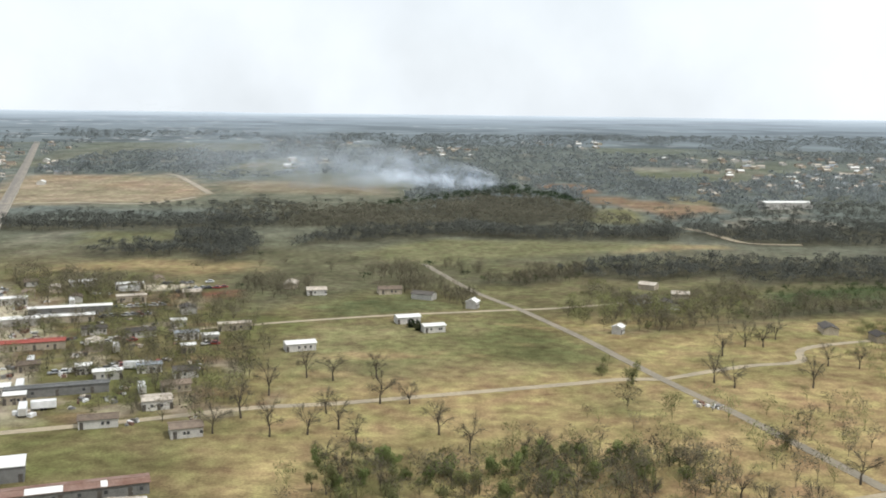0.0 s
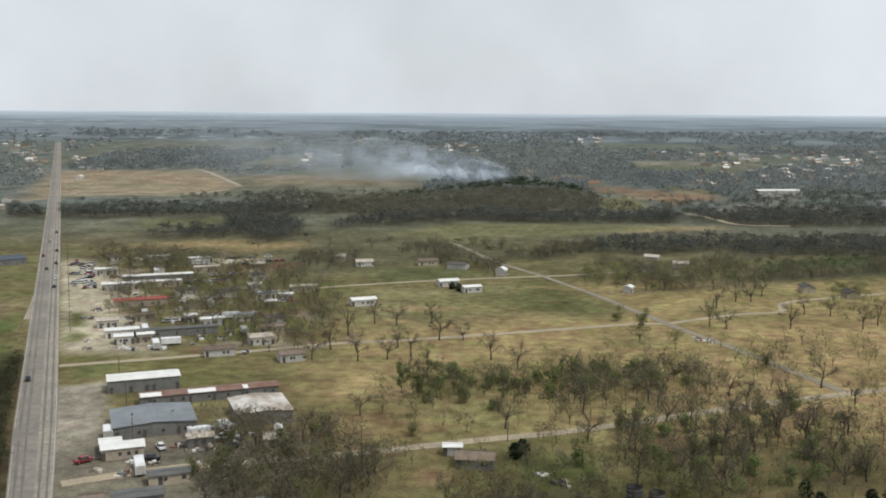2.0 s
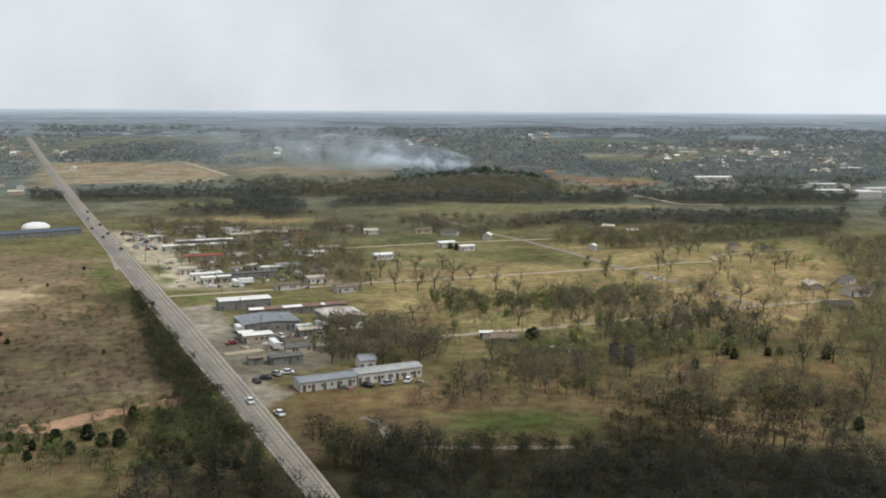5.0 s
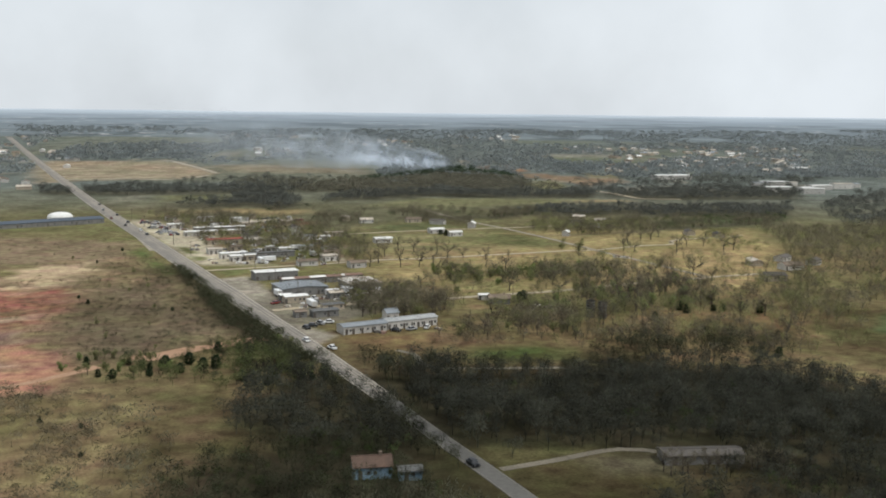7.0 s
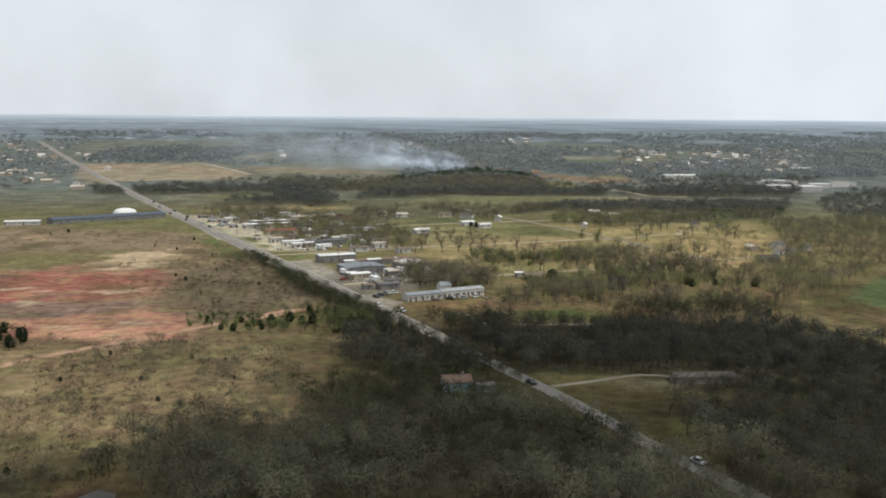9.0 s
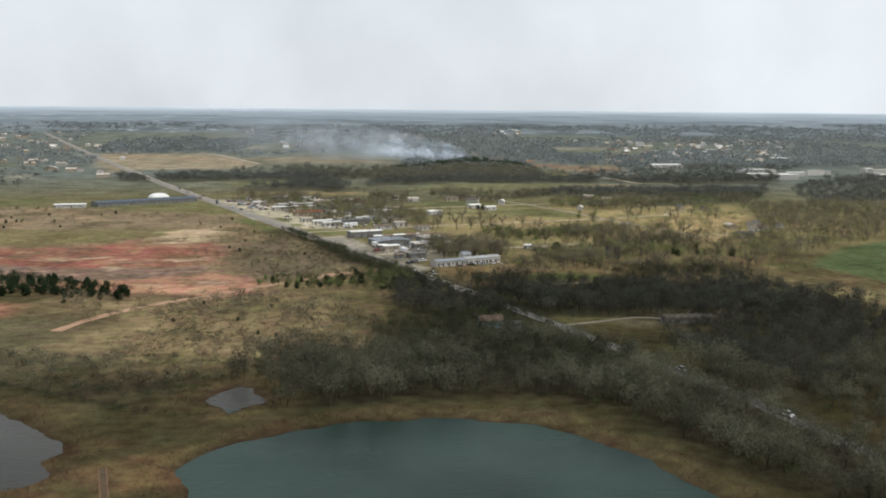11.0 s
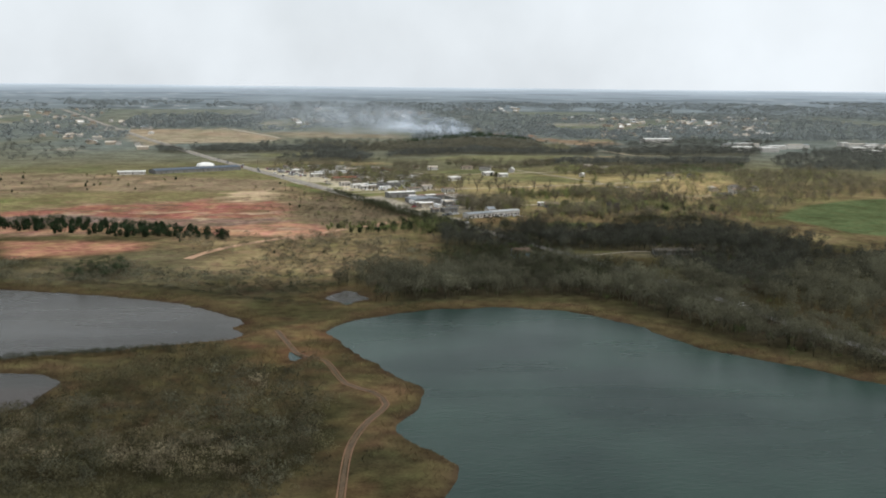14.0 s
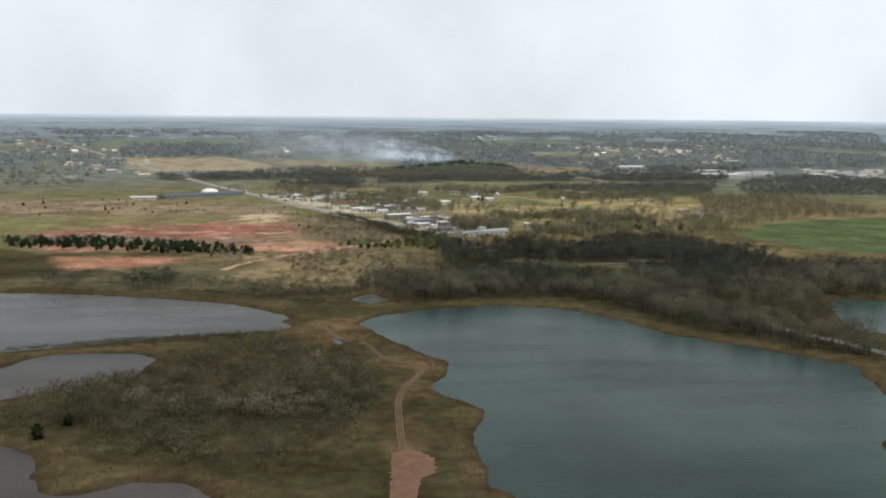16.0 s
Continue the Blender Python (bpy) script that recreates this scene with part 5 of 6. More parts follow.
building("house", 72, 392, 4.5, 4, 3.0, ROOF_WHITE, WALL_WHITE, "tiny white shed in a field corner", rot=60, pitch=0.4, category="house")
building("house", -52, 358, 11, 6, 2.8, ROOF_WHITE, WALL_WHITE, "white house with pale roof among bare trees", category="house")
building("house", -69, 260, 8.5, 6.5, 2.8, ROOF_BROWN, WALL_WHITE, "small white house with grey-brown roof by the lane", category="house")
building("house", -68.5, -42, 8.5, 6.5, 2.8, ROOF_ORANGE, WALL_BLUE, "house with orange-brown roof and pale blue wall in the woods", rot=5, pitch=0.45, category="house", chimney=True)
building("shed", -60, -45, 5, 3.5, 2.2, ROOF_OLD, WALL_BLUE, "low grey lean-to beside a blue house", rot=5, windows=1)
building("barn", 9, -38, 19, 6, 2.2, ROOF_DARK, WALL_GREY, "long low dark-roofed barn among dark trees", rot=0, pitch=0.2, doors=3, windows=2)
# the strip of houses and trailers beside the highway
for x, y, w, d, roof, wall, label in (
    (-138, 294, 12, 5, ROOF_WHITE, WALL_WHITE, "long white-roofed roadside trailer"), (-134, 283.5, 6.5, 5, ROOF_WHITE, WALL_WHITE, "small white roadside office"),
    (-127, 287, 6, 4, ROOF_WHITE, WALL_TAN, "little white-roofed hut in a gravel yard"), (-149, 311, 8, 6, ROOF_TAN, WALL_WHITE, "low pale roadside building"),
    (-149, 354, 22, 6, ROOF_RED, WALL_TAN, "roadside shop with a faded red roof"), (-171, 394, 16, 6, ROOF_WHITE, WALL_WHITE, "long bright white roadside store"),
    (-154, 402, 20, 5, ROOF_WHITE, WALL_TAN, "long pale-walled roadside store"), (-160, 420, 34, 5, ROOF_WHITE, WALL_GREY, "very long low white-roofed sales shed"),
    (-192, 438, 11, 6, ROOF_WHITE, WALL_WHITE, "low white roadside office"), (-178, 485, 13, 6, ROOF_WHITE, WALL_WHITE, "white flat store near a car lot"),
    (-153, 479, 13, 6, ROOF_WHITE, WALL_WHITE, "white shed on a pale gravel lot"), (-142, 447, 13, 5, ROOF_TAN, WALL_TAN, "pale store with rust stains"),
    (-98, 374, 9, 5, ROOF_GREY, WALL_WHITE, "grey-roofed house in a cluttered yard"), (-107, 396, 6, 4.5, ROOF_WHITE, WALL_WHITE, "small white house in a cluttered yard"),
    (-88, 370, 6, 4, ROOF_WHITE, WALL_WHITE, "little white shed in a cluttered yard"), (-92, 353, 5, 4, ROOF_WHITE, WALL_TAN, "little pale hut in a cluttered yard"),
    (-119, 322, 5, 4, ROOF_WHITE, WALL_WHITE, "small white trailer home"), (-109, 316, 9, 4, ROOF_WHITE, WALL_WHITE, "long white trailer home"),
    (-98, 325, 8, 4, ROOF_GREY, WALL_WHITE, "low grey trailer home"), (-84, 285, 8.5, 7, ROOF_TAN, WALL_WHITE, "pale-roofed house with white walls near a lane"),
    (-83, 391, 13, 4, ROOF_TAN, WALL_TAN, "long low tan shed among bare trees"), (-118, 297, 30, 4, ROOF_OLD, WALL_GREY, "very long low dark-roofed shed"),
):
    building("store", x, y, w, d, 3.0, roof, wall, label, pitch=0.1, doors=2, windows=3)
rng = random.Random(21)
spots = 0
while spots < 14:
    x, y = rng.uniform(-205, -66), rng.uniform(265, 500)
    lane = -74 - 0.379 * (y - 47)
    if x < lane + 28 or x > lane + 115 or any(math.hypot(x - a, y - b) < r + 7 for a, b, r in BUILT) or y > 430 and x > -100:
        continue
    roof = rng.choice((ROOF_BROWN, ROOF_DARK, ROOF_TAN, ROOF_BROWN))
    building("house", x, y, rng.uniform(7, 11), rng.uniform(4.5, 6.5), 2.6, roof, rng.choice((WALL_WHITE, WALL_TAN)), "small house among bare trees with a littered yard",
             rot=GRID + rng.choice((0, 90)) + rng.uniform(-6, 6), pitch=0.3, category="house", group="roadside houses", windows=2)
    spots += 1
for x, y in ((94, 459), (106, 498), (105, 448), (116, 472), (-60, 470), (-25, 475), (-8, 462), (-75, 488), (148, 262), (170, 275), (182, 262), (160, 400), (175, 385)):
    building("house", x, y, rng.uniform(8, 12), 6, 2.6, rng.choice((ROOF_BROWN, ROOF_DARK, ROOF_TAN)), rng.choice((WALL_WHITE, WALL_TAN)), "farmhouse among far bare trees",
             rot=rng.uniform(0, 180), pitch=0.35, category="house", group="farmhouses", windows=2)
# long blue-roofed works with a white tank roof behind
blue = building("factory", -288, 452, 88, 15, 3.2, ROOF_BLUE, WALL_GREY, "very long dark blue-roofed factory hall", rot=35, pitch=0.16, doors=4, windows=8)
building("factory", -341, 419, 24, 9, 2.8, ROOF_WHITE, WALL_WHITE, "white end hall of a long factory", rot=10, pitch=0.08, doors=2, windows=4)
dome_base = tagged(new("dome_tank"), "white domed tank behind a blue-roofed hall", "tank")
dome_base.matrix_basis = pose(-284, 492, ground_z(-284, 492))
bm = bmesh.new()
rings = [(9.0, 0.0), (9.0, 2.6), (8.0, 3.9), (6.0, 4.9), (3.2, 5.5), (0.2, 5.7)]
rows_v = [[bm.verts.new((r * math.cos(math.tau * i / 28), r * math.sin(math.tau * i / 28), z)) for i in range(28)] for r, z in rings]
for a, b in zip(rows_v, rows_v[1:]):
    for i in range(28):
        bm.faces.new((a[i], a[(i + 1) % 28], b[(i + 1) % 28], b[i]))
part("shell", bm, ROOF_WHITE, dome_base)
BUILT.append((-284, 492, 10))
# far white roofs
building("distribution_hall", 322, 927, 46, 20, 6.0, ROOF_WHITE, WALL_WHITE, "long bright white-roofed hall beyond the woods", rot=8, pitch=0.06, doors=4, windows=8)
for i in range(26):
    x, y = rng.uniform(360, 700), rng.uniform(690, 860)
    building("hall", x, y, rng.uniform(10, 30), rng.uniform(8, 14), rng.uniform(4, 6), rng.choice((ROOF_WHITE, ROOF_WHITE, ROOF_TAN, ROOF_GREY)), WALL_WHITE,
             "pale commercial hall in a far estate", rot=rng.uniform(-5, 20), pitch=0.06, doors=0, windows=2, group="far halls")
# far suburbs: each a span of bearings and distances
for k0, k1, y0, y1, count in (
    (-0.471, -0.369, 1067, 2086, 30),
    (-0.583, -0.498, 756, 1077, 16),
    (0.203, 0.500, 1445, 1684, 60),
    (0.261, 0.523, 1027, 1431, 95),
    (-0.053, 0.038, 1673, 2138, 34),
    (-0.530, -0.394, 1219, 1996, 34),
    (0.066, 0.157, 2221, 2871, 20),
    (-0.172, -0.093, 2140, 3073, 16),
    (-0.161, -0.116, 1367, 1578, 10),
):
    for i in range(count):
        y = rng.uniform(y0, min(y1, 1950))
        x = y * rng.uniform(k0, k1)
        if abs(x + 74 + 0.379 * (y - 47)) < 18:
            continue
        big = rng.random() < 0.04
        building("hall" if big else "house", x, y, rng.uniform(18, 34) if big else rng.uniform(9, 14), rng.uniform(10, 16) if big else rng.uniform(7, 9), 5.0 if big else 3.2,
                 ROOF_WHITE if big else rng.choice((ROOF_BROWN, ROOF_TAN, ROOF_TAN, ROOF_GREY, ROOF_WHITE)), rng.choice((WALL_WHITE, WALL_TAN)),
                 "pale flat hall on the far plain" if big else "small far house in a wooded suburb", rot=rng.choice((0, 90)) + GRID * 0.5, pitch=0.1 if big else 0.4, doors=0, windows=0,
                 category="building" if big else "house", group="far houses")


def silo(x, y, r, h):
    base = tagged(new("silo"), "weathered dark concrete farm silo without a roof", "silo", "silos")
    base.matrix_basis = pose(x, y, ground_z(x, y))
    bm = bmesh.new()
    for ra, flip in ((r, False), (r - 0.18, True)):
        low = [bm.verts.new((ra * math.cos(math.tau * i / 24), ra * math.sin(math.tau * i / 24), -0.2)) for i in range(24)]
        top = [bm.verts.new((v.co.x, v.co.y, h)) for v in low]
        for i in range(24):
            f = (low[i], low[(i + 1) % 24], top[(i + 1) % 24], top[i])
            bm.faces.new(f[::-1] if flip else f)
    part("stave_wall", bm, SILO, base)
    for k in range(6):
        bm = bmesh.new()
        z = h * (k + 0.6) / 6
        a = [bm.verts.new(((r + 0.03) * math.cos(math.tau * i / 24), (r + 0.03) * math.sin(math.tau * i / 24), z)) for i in range(24)]
        b = [bm.verts.new((v.co.x, v.co.y, z + 0.12)) for v in a]
        for i in range(24):
            bm.faces.new((a[i], a[(i + 1) % 24], b[(i + 1) % 24], b[i]))
        part("hoop", bm, CHROME, base)
    part("chute", box_mesh(-0.35, 0.35, -r - 0.5, -r + 0.05, 0, h * 0.95), SILO, base)
    BUILT.append((x, y, r + 1))


silo(23.5, 128.0, 1.75, 6.8)
silo(27.8, 125.5, 1.75, 6.6)


# ---- vehicles ----
def car(paint, label, tall=1.45, length=4.4):
    base = tagged(new("car"), label, "car", "cars")
    bm = bmesh.new()
    box(bm, -0.88, 0.88, -length / 2, length / 2, 0.3, 0.86)
    bmesh.ops.bevel(bm, geom=list(bm.edges), offset=0.12, segments=2, affect="EDGES")
    part("body", bm, paint, base)
    bm = bmesh.new()
    v = box(bm, -0.78, 0.78, -length * 0.32, length * 0.24, 0.8, tall)
    for q in v[4:]:
        q.co.x *= 0.82
        q.co.y *= 0.72
    part("cabin_glass", bm, DARK, base)
    part("cabin_roof", box_mesh(-0.64, 0.64, -length * 0.23, length * 0.17, tall - 0.02, tall + 0.05), paint, base)
    for sx in (-1, 1):
        for sy in (-1, 1):
            bm = bmesh.new()
            bmesh.ops.create_cone(bm, cap_ends=True, segments=12, radius1=0.33, radius2=0.33, depth=0.22, matrix=pose(sx * 0.8, sy * length * 0.31, 0.33, 0, 90, 0))
            wheel = part("wheel", bm, TYRE, base)
            bm = bmesh.new()
            bmesh.ops.create_cone(bm, cap_ends=True, segments=10, radius1=0.2, radius2=0.2, depth=0.24, matrix=pose(sx * 0.8, sy * length * 0.31, 0.33, 0, 90, 0))
            part("rim", bm, CHROME, wheel)
        part("headlight", box_mesh(sx * 0.62 - 0.16, sx * 0.62 + 0.16, length / 2 - 0.06, length / 2 + 0.01, 0.58, 0.74), CHROME, base)
    return base


paints = [(CAR_WHITE, "white car"), (CAR_DARK, "dark car"), (CAR_RED, "red car"), (CAR_SILVER, "silver car")]
models = [car(p, n + " on the highway") for p, n in paints]
used = [False] * 4


def park(k, x, y, turn, label=""):
    m = pose(x, y, ground_z(x, y) + 0.11, 0, 0, turn)
    if used[k]:
        ob = copy_thing(models[k], m)
    else:
        ob, used[k] = models[k], True
        ob.matrix_basis = m
    if label:
        ob["label"] = label
    return ob


for k, y, off in ((0, 87, 1.0), (1, 233, -3.6), (1, 395, 3.0), (0, 420, 3.6), (1, 452, -1.2), (1, 470, 3.4), (2, 500, -3.8), (1, 520, 3.6), (3, 560, -1.0), (1, 610, 3.0)):
    park(k, -74 - 0.379 * (y - 47) + off * 0.93, y + off * 0.35, 20.7 if off > 0 else 200.7)
for k, x, y, turn in ((1, -45, -38, 200), (1, -28.5, -84, 200), (3, -18, -110, 20), (0, -6, -158, 20)):
    park(k, x, y, turn)
park(0, -79, 76, 30, "white van parked beside the highway")
for i in range(34):
    y = rng.uniform(390, 480)
    x = -74 - 0.379 * (y - 47) + rng.uniform(12, 24)
    if not any(math.hypot(x - a, y - b) < r for a, b, r in BUILT):
        park(rng.choice((0, 1, 3, 3, 2)), x, y, GRID + rng.choice((0, 90)), "car parked in a roadside sales lot")
for x, y, k in ((-87, 112, 1), (-84, 116, 3), (-81, 118, 0), (-89, 108, 1), (-56, 103, 1), (-44, 108, 0), (-50, 105, 3), (-104, 158, 2), (-88, 160, 1), (-74, 176, 0), (-78, 181, 3), (-88, 168, 0), (-70, 168, 1)):
    park(k, x, y, rng.uniform(0, 360), "car parked on a gravel yard")


# rows of old vehicles in the salvage yards behind the strip
for x0, y0, n, step, turn in ((-172, 408, 9, 3.1, 110), (-146, 410, 8, 3.0, 110), (-150, 428, 9, 3.2, 110), (-136, 466, 7, 3.4, 20), (-140, 492, 8, 3.3, 110), (-128, 320, 7, 3.2, 110), (-112, 330, 6, 3.0, 20), (-94, 362, 6, 3.1, 110), (-132, 362, 6, 3.2, 110), (-124, 478, 6, 3.4, 110)):
    for i in range(n):
        x, y = x0 + step * i * math.cos(radians(GRID)) + rng.uniform(-0.5, 0.5), y0 + step * i * math.sin(radians(GRID)) + rng.uniform(-0.6, 0.6)
        if rng.random() < 0.82 and not any(math.hypot(x - a, y - b) < r * 0.6 for a, b, r in BUILT):
            park(rng.choice((0, 0, 1, 2, 3, 3)), x, y, turn + rng.uniform(-14, 14), "old car standing in a salvage yard")


def trailer(x, y, turn, length, label):
    base = tagged(new("box_trailer"), label, "trailer", "trailers")
    base.matrix_basis = pose(x, y, ground_z(x, y), 0, 0, turn)
    bm = bmesh.new()
    box(bm, -1.15, 1.15, -length / 2, length / 2, 0.7, 2.9)
    bmesh.ops.bevel(bm, geom=list(bm.edges), offset=0.07, segments=1, affect="EDGES")
    part("body", bm, CAR_WHITE, base)
    part("drawbar", box_mesh(-0.12, 0.12, length / 2 - 0.1, length / 2 + 1.2, 0.5, 0.66), CHROME, base)
    part("rear_door", box_mesh(-1.0, 1.0, -length / 2 - 0.03, -length / 2 + 0.02, 0.85, 2.75), WALL_WHITE, base)
    for sx in (-1, 1):
        for oy in (-0.5, 0.5):
            bm = bmesh.new()
            bmesh.ops.create_cone(bm, cap_ends=True, segments=12, radius1=0.42, radius2=0.42, depth=0.26, matrix=pose(sx * 1.05, oy, 0.42, 0, 90, 0))
            part("wheel", bm, TYRE, base)


def scrap_heap(x, y, size, label):
    base = tagged(new("scrap_heap"), label, "scrap heap", "scrap heaps")
    base.matrix_basis = pose(x, y, ground_z(x, y), 0, 0, rng.uniform(0, 360))
    for i in range(7):
        bm = bmesh.new()
        w, d, h = (rng.uniform(0.4, 1.5) * size for _ in range(3))
        box(bm, -w / 2, w / 2, -d / 2, d / 2, 0, h * 0.6)
        bmesh.ops.rotate(bm, verts=list(bm.verts), cent=(0, 0, 0), matrix=Matrix.Rotation(rng.uniform(0, 3), 3, "Z"))
        bmesh.ops.translate(bm, verts=list(bm.verts), vec=(rng.uniform(-1.6, 1.6) * size, rng.uniform(-1.2, 1.2) * size, -0.02))
        part("scrap_piece", bm, rng.choice((ROOF_RUST, WALL_GREY, CAR_WHITE, ROOF_TAN, DOOR)), base)


for x, y, turn, length in ((-74, 181, 40, 7), (-80.5, 177, 110, 6), (-60, 178, 10, 6), (-88.5, 152, 20, 8), (-104, 176, 20, 6), (-47, 105.5, 114, 6), (-120, 276, 20, 8), (-116, 281, 110, 7), (-131, 300, 20, 9), (-152, 352, 110, 8),
                           (-140, 330, 20, 8), (-166, 438, 20, 9), (-150, 470, 110, 9), (-93, 300, 20, 7), (-104, 328, 100, 7), (-118, 352, 20, 8)):
    if not any(math.hypot(x - a, y - b) < r * 0.8 for a, b, r in BUILT):
        trailer(x, y, turn, length, "white box trailer parked in a yard")
for x, y in ((-84, 170), (-76, 168), (-66, 180), (-70, 176), (-92, 150), (-99, 152), (-62, 101), (-40, 108), (-108, 290), (-100, 305), (-124, 318), (-112, 335), (-130, 345), (-96, 340), (6, 152), (10, 146), (-146, 372), (-124, 372), (-140, 400)):
    if not any(math.hypot(x - a, y - b) < r * 0.7 for a, b, r in BUILT):
        scrap_heap(x, y, rng.uniform(0.8, 1.5), "heap of rusty and pale scrap in a yard")


for i in range(26):
    x, y = rng.uniform(-104, -62), rng.uniform(146, 180)
    if not any(math.hypot(x - a, y - b) < r * 0.75 for a, b, r in BUILT):
        scrap_heap(x, y, rng.uniform(0.4, 0.9), "small heap of pale and rusty scrap in a workshop yard")
clutter = 0
while clutter < 55:
    y = rng.uniform(268, 470)
    x = -74 - 0.379 * (y - 47) + rng.uniform(14, 100)
    if not any(math.hypot(x - a, y - b) < r + 1 for a, b, r in BUILT):
        scrap_heap(x, y, rng.uniform(0.7, 1.6), "heap of pale and rusty scrap beside a house")
        clutter += 1


scrap_heap(80, 294, 1.6, "long heap of brown cut brush beside a country road")
scrap_heap(85, 290.5, 1.3, "heap of brown cut brush beside a country road")


# ---- poles ----
def pole(x, y, turn):
    base = tagged(new("utility_pole"), "wooden utility pole with one crossarm beside the road", "pole", "utility poles")
    base.matrix_basis = pose(x, y, ground_z(x, y), 0, 0, turn)
    bm = bmesh.new()
    bmesh.ops.create_cone(bm, cap_ends=True, segments=8, radius1=0.15, radius2=0.1, depth=8.4, matrix=pose(0, 0, 4.0))
    part("post", bm, POLE, base)
    part("crossarm", box_mesh(-1.1, 1.1, -0.06, 0.06, 7.4, 7.55), POLE, base)
    for sx in (-1.0, 0.0, 1.0):
        part("insulator", box_mesh(sx - 0.05, sx + 0.05, -0.05, 0.05, 7.55 if sx else 8.2, 7.72 if sx else 8.37), CHROME, base)


for x, y in ((-37, 163), (0, 176), (36, 190), (72, 206), (-107, 201), (-119, 232), (-95, 168)):
    pole(x, y, GRID + 90)
for y in (300, 345, 390, 440, 490):
    pole(-74 - 0.379 * (y - 47) + 9, y + 3, GRID)


# ---- single trees ----
for i, (x, y) in enumerate(trees_meadow + trees_lane + trees_east):
    plant("bud" if i in (11, 14, 15, 25, 26, 30) else "bare", x, y, t_rng.uniform(1.0, 1.4))
for i in range(13):
    plant("bare", -3 + 2.3 * i + t_rng.uniform(-1, 1), -45.5 + t_rng.uniform(-2, 1.2), t_rng.uniform(0.55, 0.85))
for x, y in cedars + cedars_b + cedars_spit + [(-9, 392), (-12, 398), (1, 163), (3, 166)]:
    plant("cedar", x, y, t_rng.uniform(0.7, 1.0))
for outline, spacing, mix, size, seed in (
    (grove, 7.0, ("bare", "green", "green", "bud", "shrub"), (0.65, 1.15), 2),
    (grove_b, 8.5, ("bare", "bare", "bare", "bud", "green"), (0.8, 1.2), 3), (grove_c, 8, ("bare", "bare", "bud"), (0.8, 1.2), 4),
    (grove_d, 7.5, ("bare", "bare", "bud", "shrub"), (0.6, 1.0), 5), (grove_e, 8.0, ("bare", "shrub", "shrub"), (0.6, 1.0), 6),
    (wood_sw, 5.0, ("bud", "green", "shrub", "cedar"), (0.5, 0.8), 8), (shrub_row, 6.0, ("green", "cedar", "bud"), (0.4, 0.7), 15),
    (pit_scrub, 22.0, ("shrub", "bud"), (0.3, 0.5), 9), (tan_left, 30.0, ("shrub", "bud", "cedar"), (0.35, 0.6), 10),
    (tan_near, 26.0, ("shrub", "cedar"), (0.3, 0.5), 11), (hedge_cedar, 5.6, ("cedar",), (0.4, 0.9), 12),
):
    for x, y in zip(*scatter(outline, spacing, seed)):
        if not on_road(x, y):
            plant(t_rng.choice(mix), x, y, t_rng.uniform(*size))


# ---- woods and reeds, uncounted ----
def light_tree(seed, tall, spread, twigs, width, length, limbs=True, low=-0.7, lift=0.6):
    """A tree inside a wood: stem, limbs, and a soft uneven crown made of several rounded masses of short twigs."""
    rng2 = random.Random(seed)
    v, f = [], []
    for q in (0, 1.57):
        side = Vector((math.cos(q), math.sin(q), 0)) * 0.014 * tall
        k = len(v)
        v.extend([tuple(-side + Vector((0, 0, -0.3))), tuple(side + Vector((0, 0, -0.3))), (0, 0, tall * 0.75)])
        f.append((k, k + 1, k + 2))
    masses = []
    for i in range(7):
        q, up = rng2.uniform(0, 6.283), rng2.uniform(-0.5, 0.75)
        c = Vector((math.cos(q) * spread * 0.55 * (1 - 0.5 * abs(up)), math.sin(q) * spread * 0.55 * (1 - 0.5 * abs(up)), tall * (0.56 + 0.34 * up)))
        masses.append((c, rng2.uniform(0.36, 0.6)))
        fork_at = Vector((0, 0, tall * 0.16))
        if limbs:
            sliver(v, f, fork_at, (c - fork_at).normalized(), (c - fork_at).length * 1.15, width * 0.7, rng2)
    for i in range(twigs):
        c, r = rng2.choice(masses)
        up, q = rng2.uniform(low, 1.0), rng2.uniform(0, 6.283)
        out = Vector((math.cos(q) * math.sqrt(1 - up * up), math.sin(q) * math.sqrt(1 - up * up), up))
        m = r * rng2.uniform(0.45, 1.0)
        p = c + Vector((out.x * spread * m, out.y * spread * m, out.z * tall * 0.42 * m))
        d = (out * 0.6 + Vector((rng2.gauss(0, 0.6), rng2.gauss(0, 0.6), rng2.gauss(0.2, 0.5)))).normalized()
        sliver(v, f, p, d, length * rng2.uniform(0.6, 1.4), width * rng2.uniform(0.6, 1.3), rng2)
    v, f = np.array(v), np.array(f)
    n, f = round_out(v, f, lift)
    return v, f, n


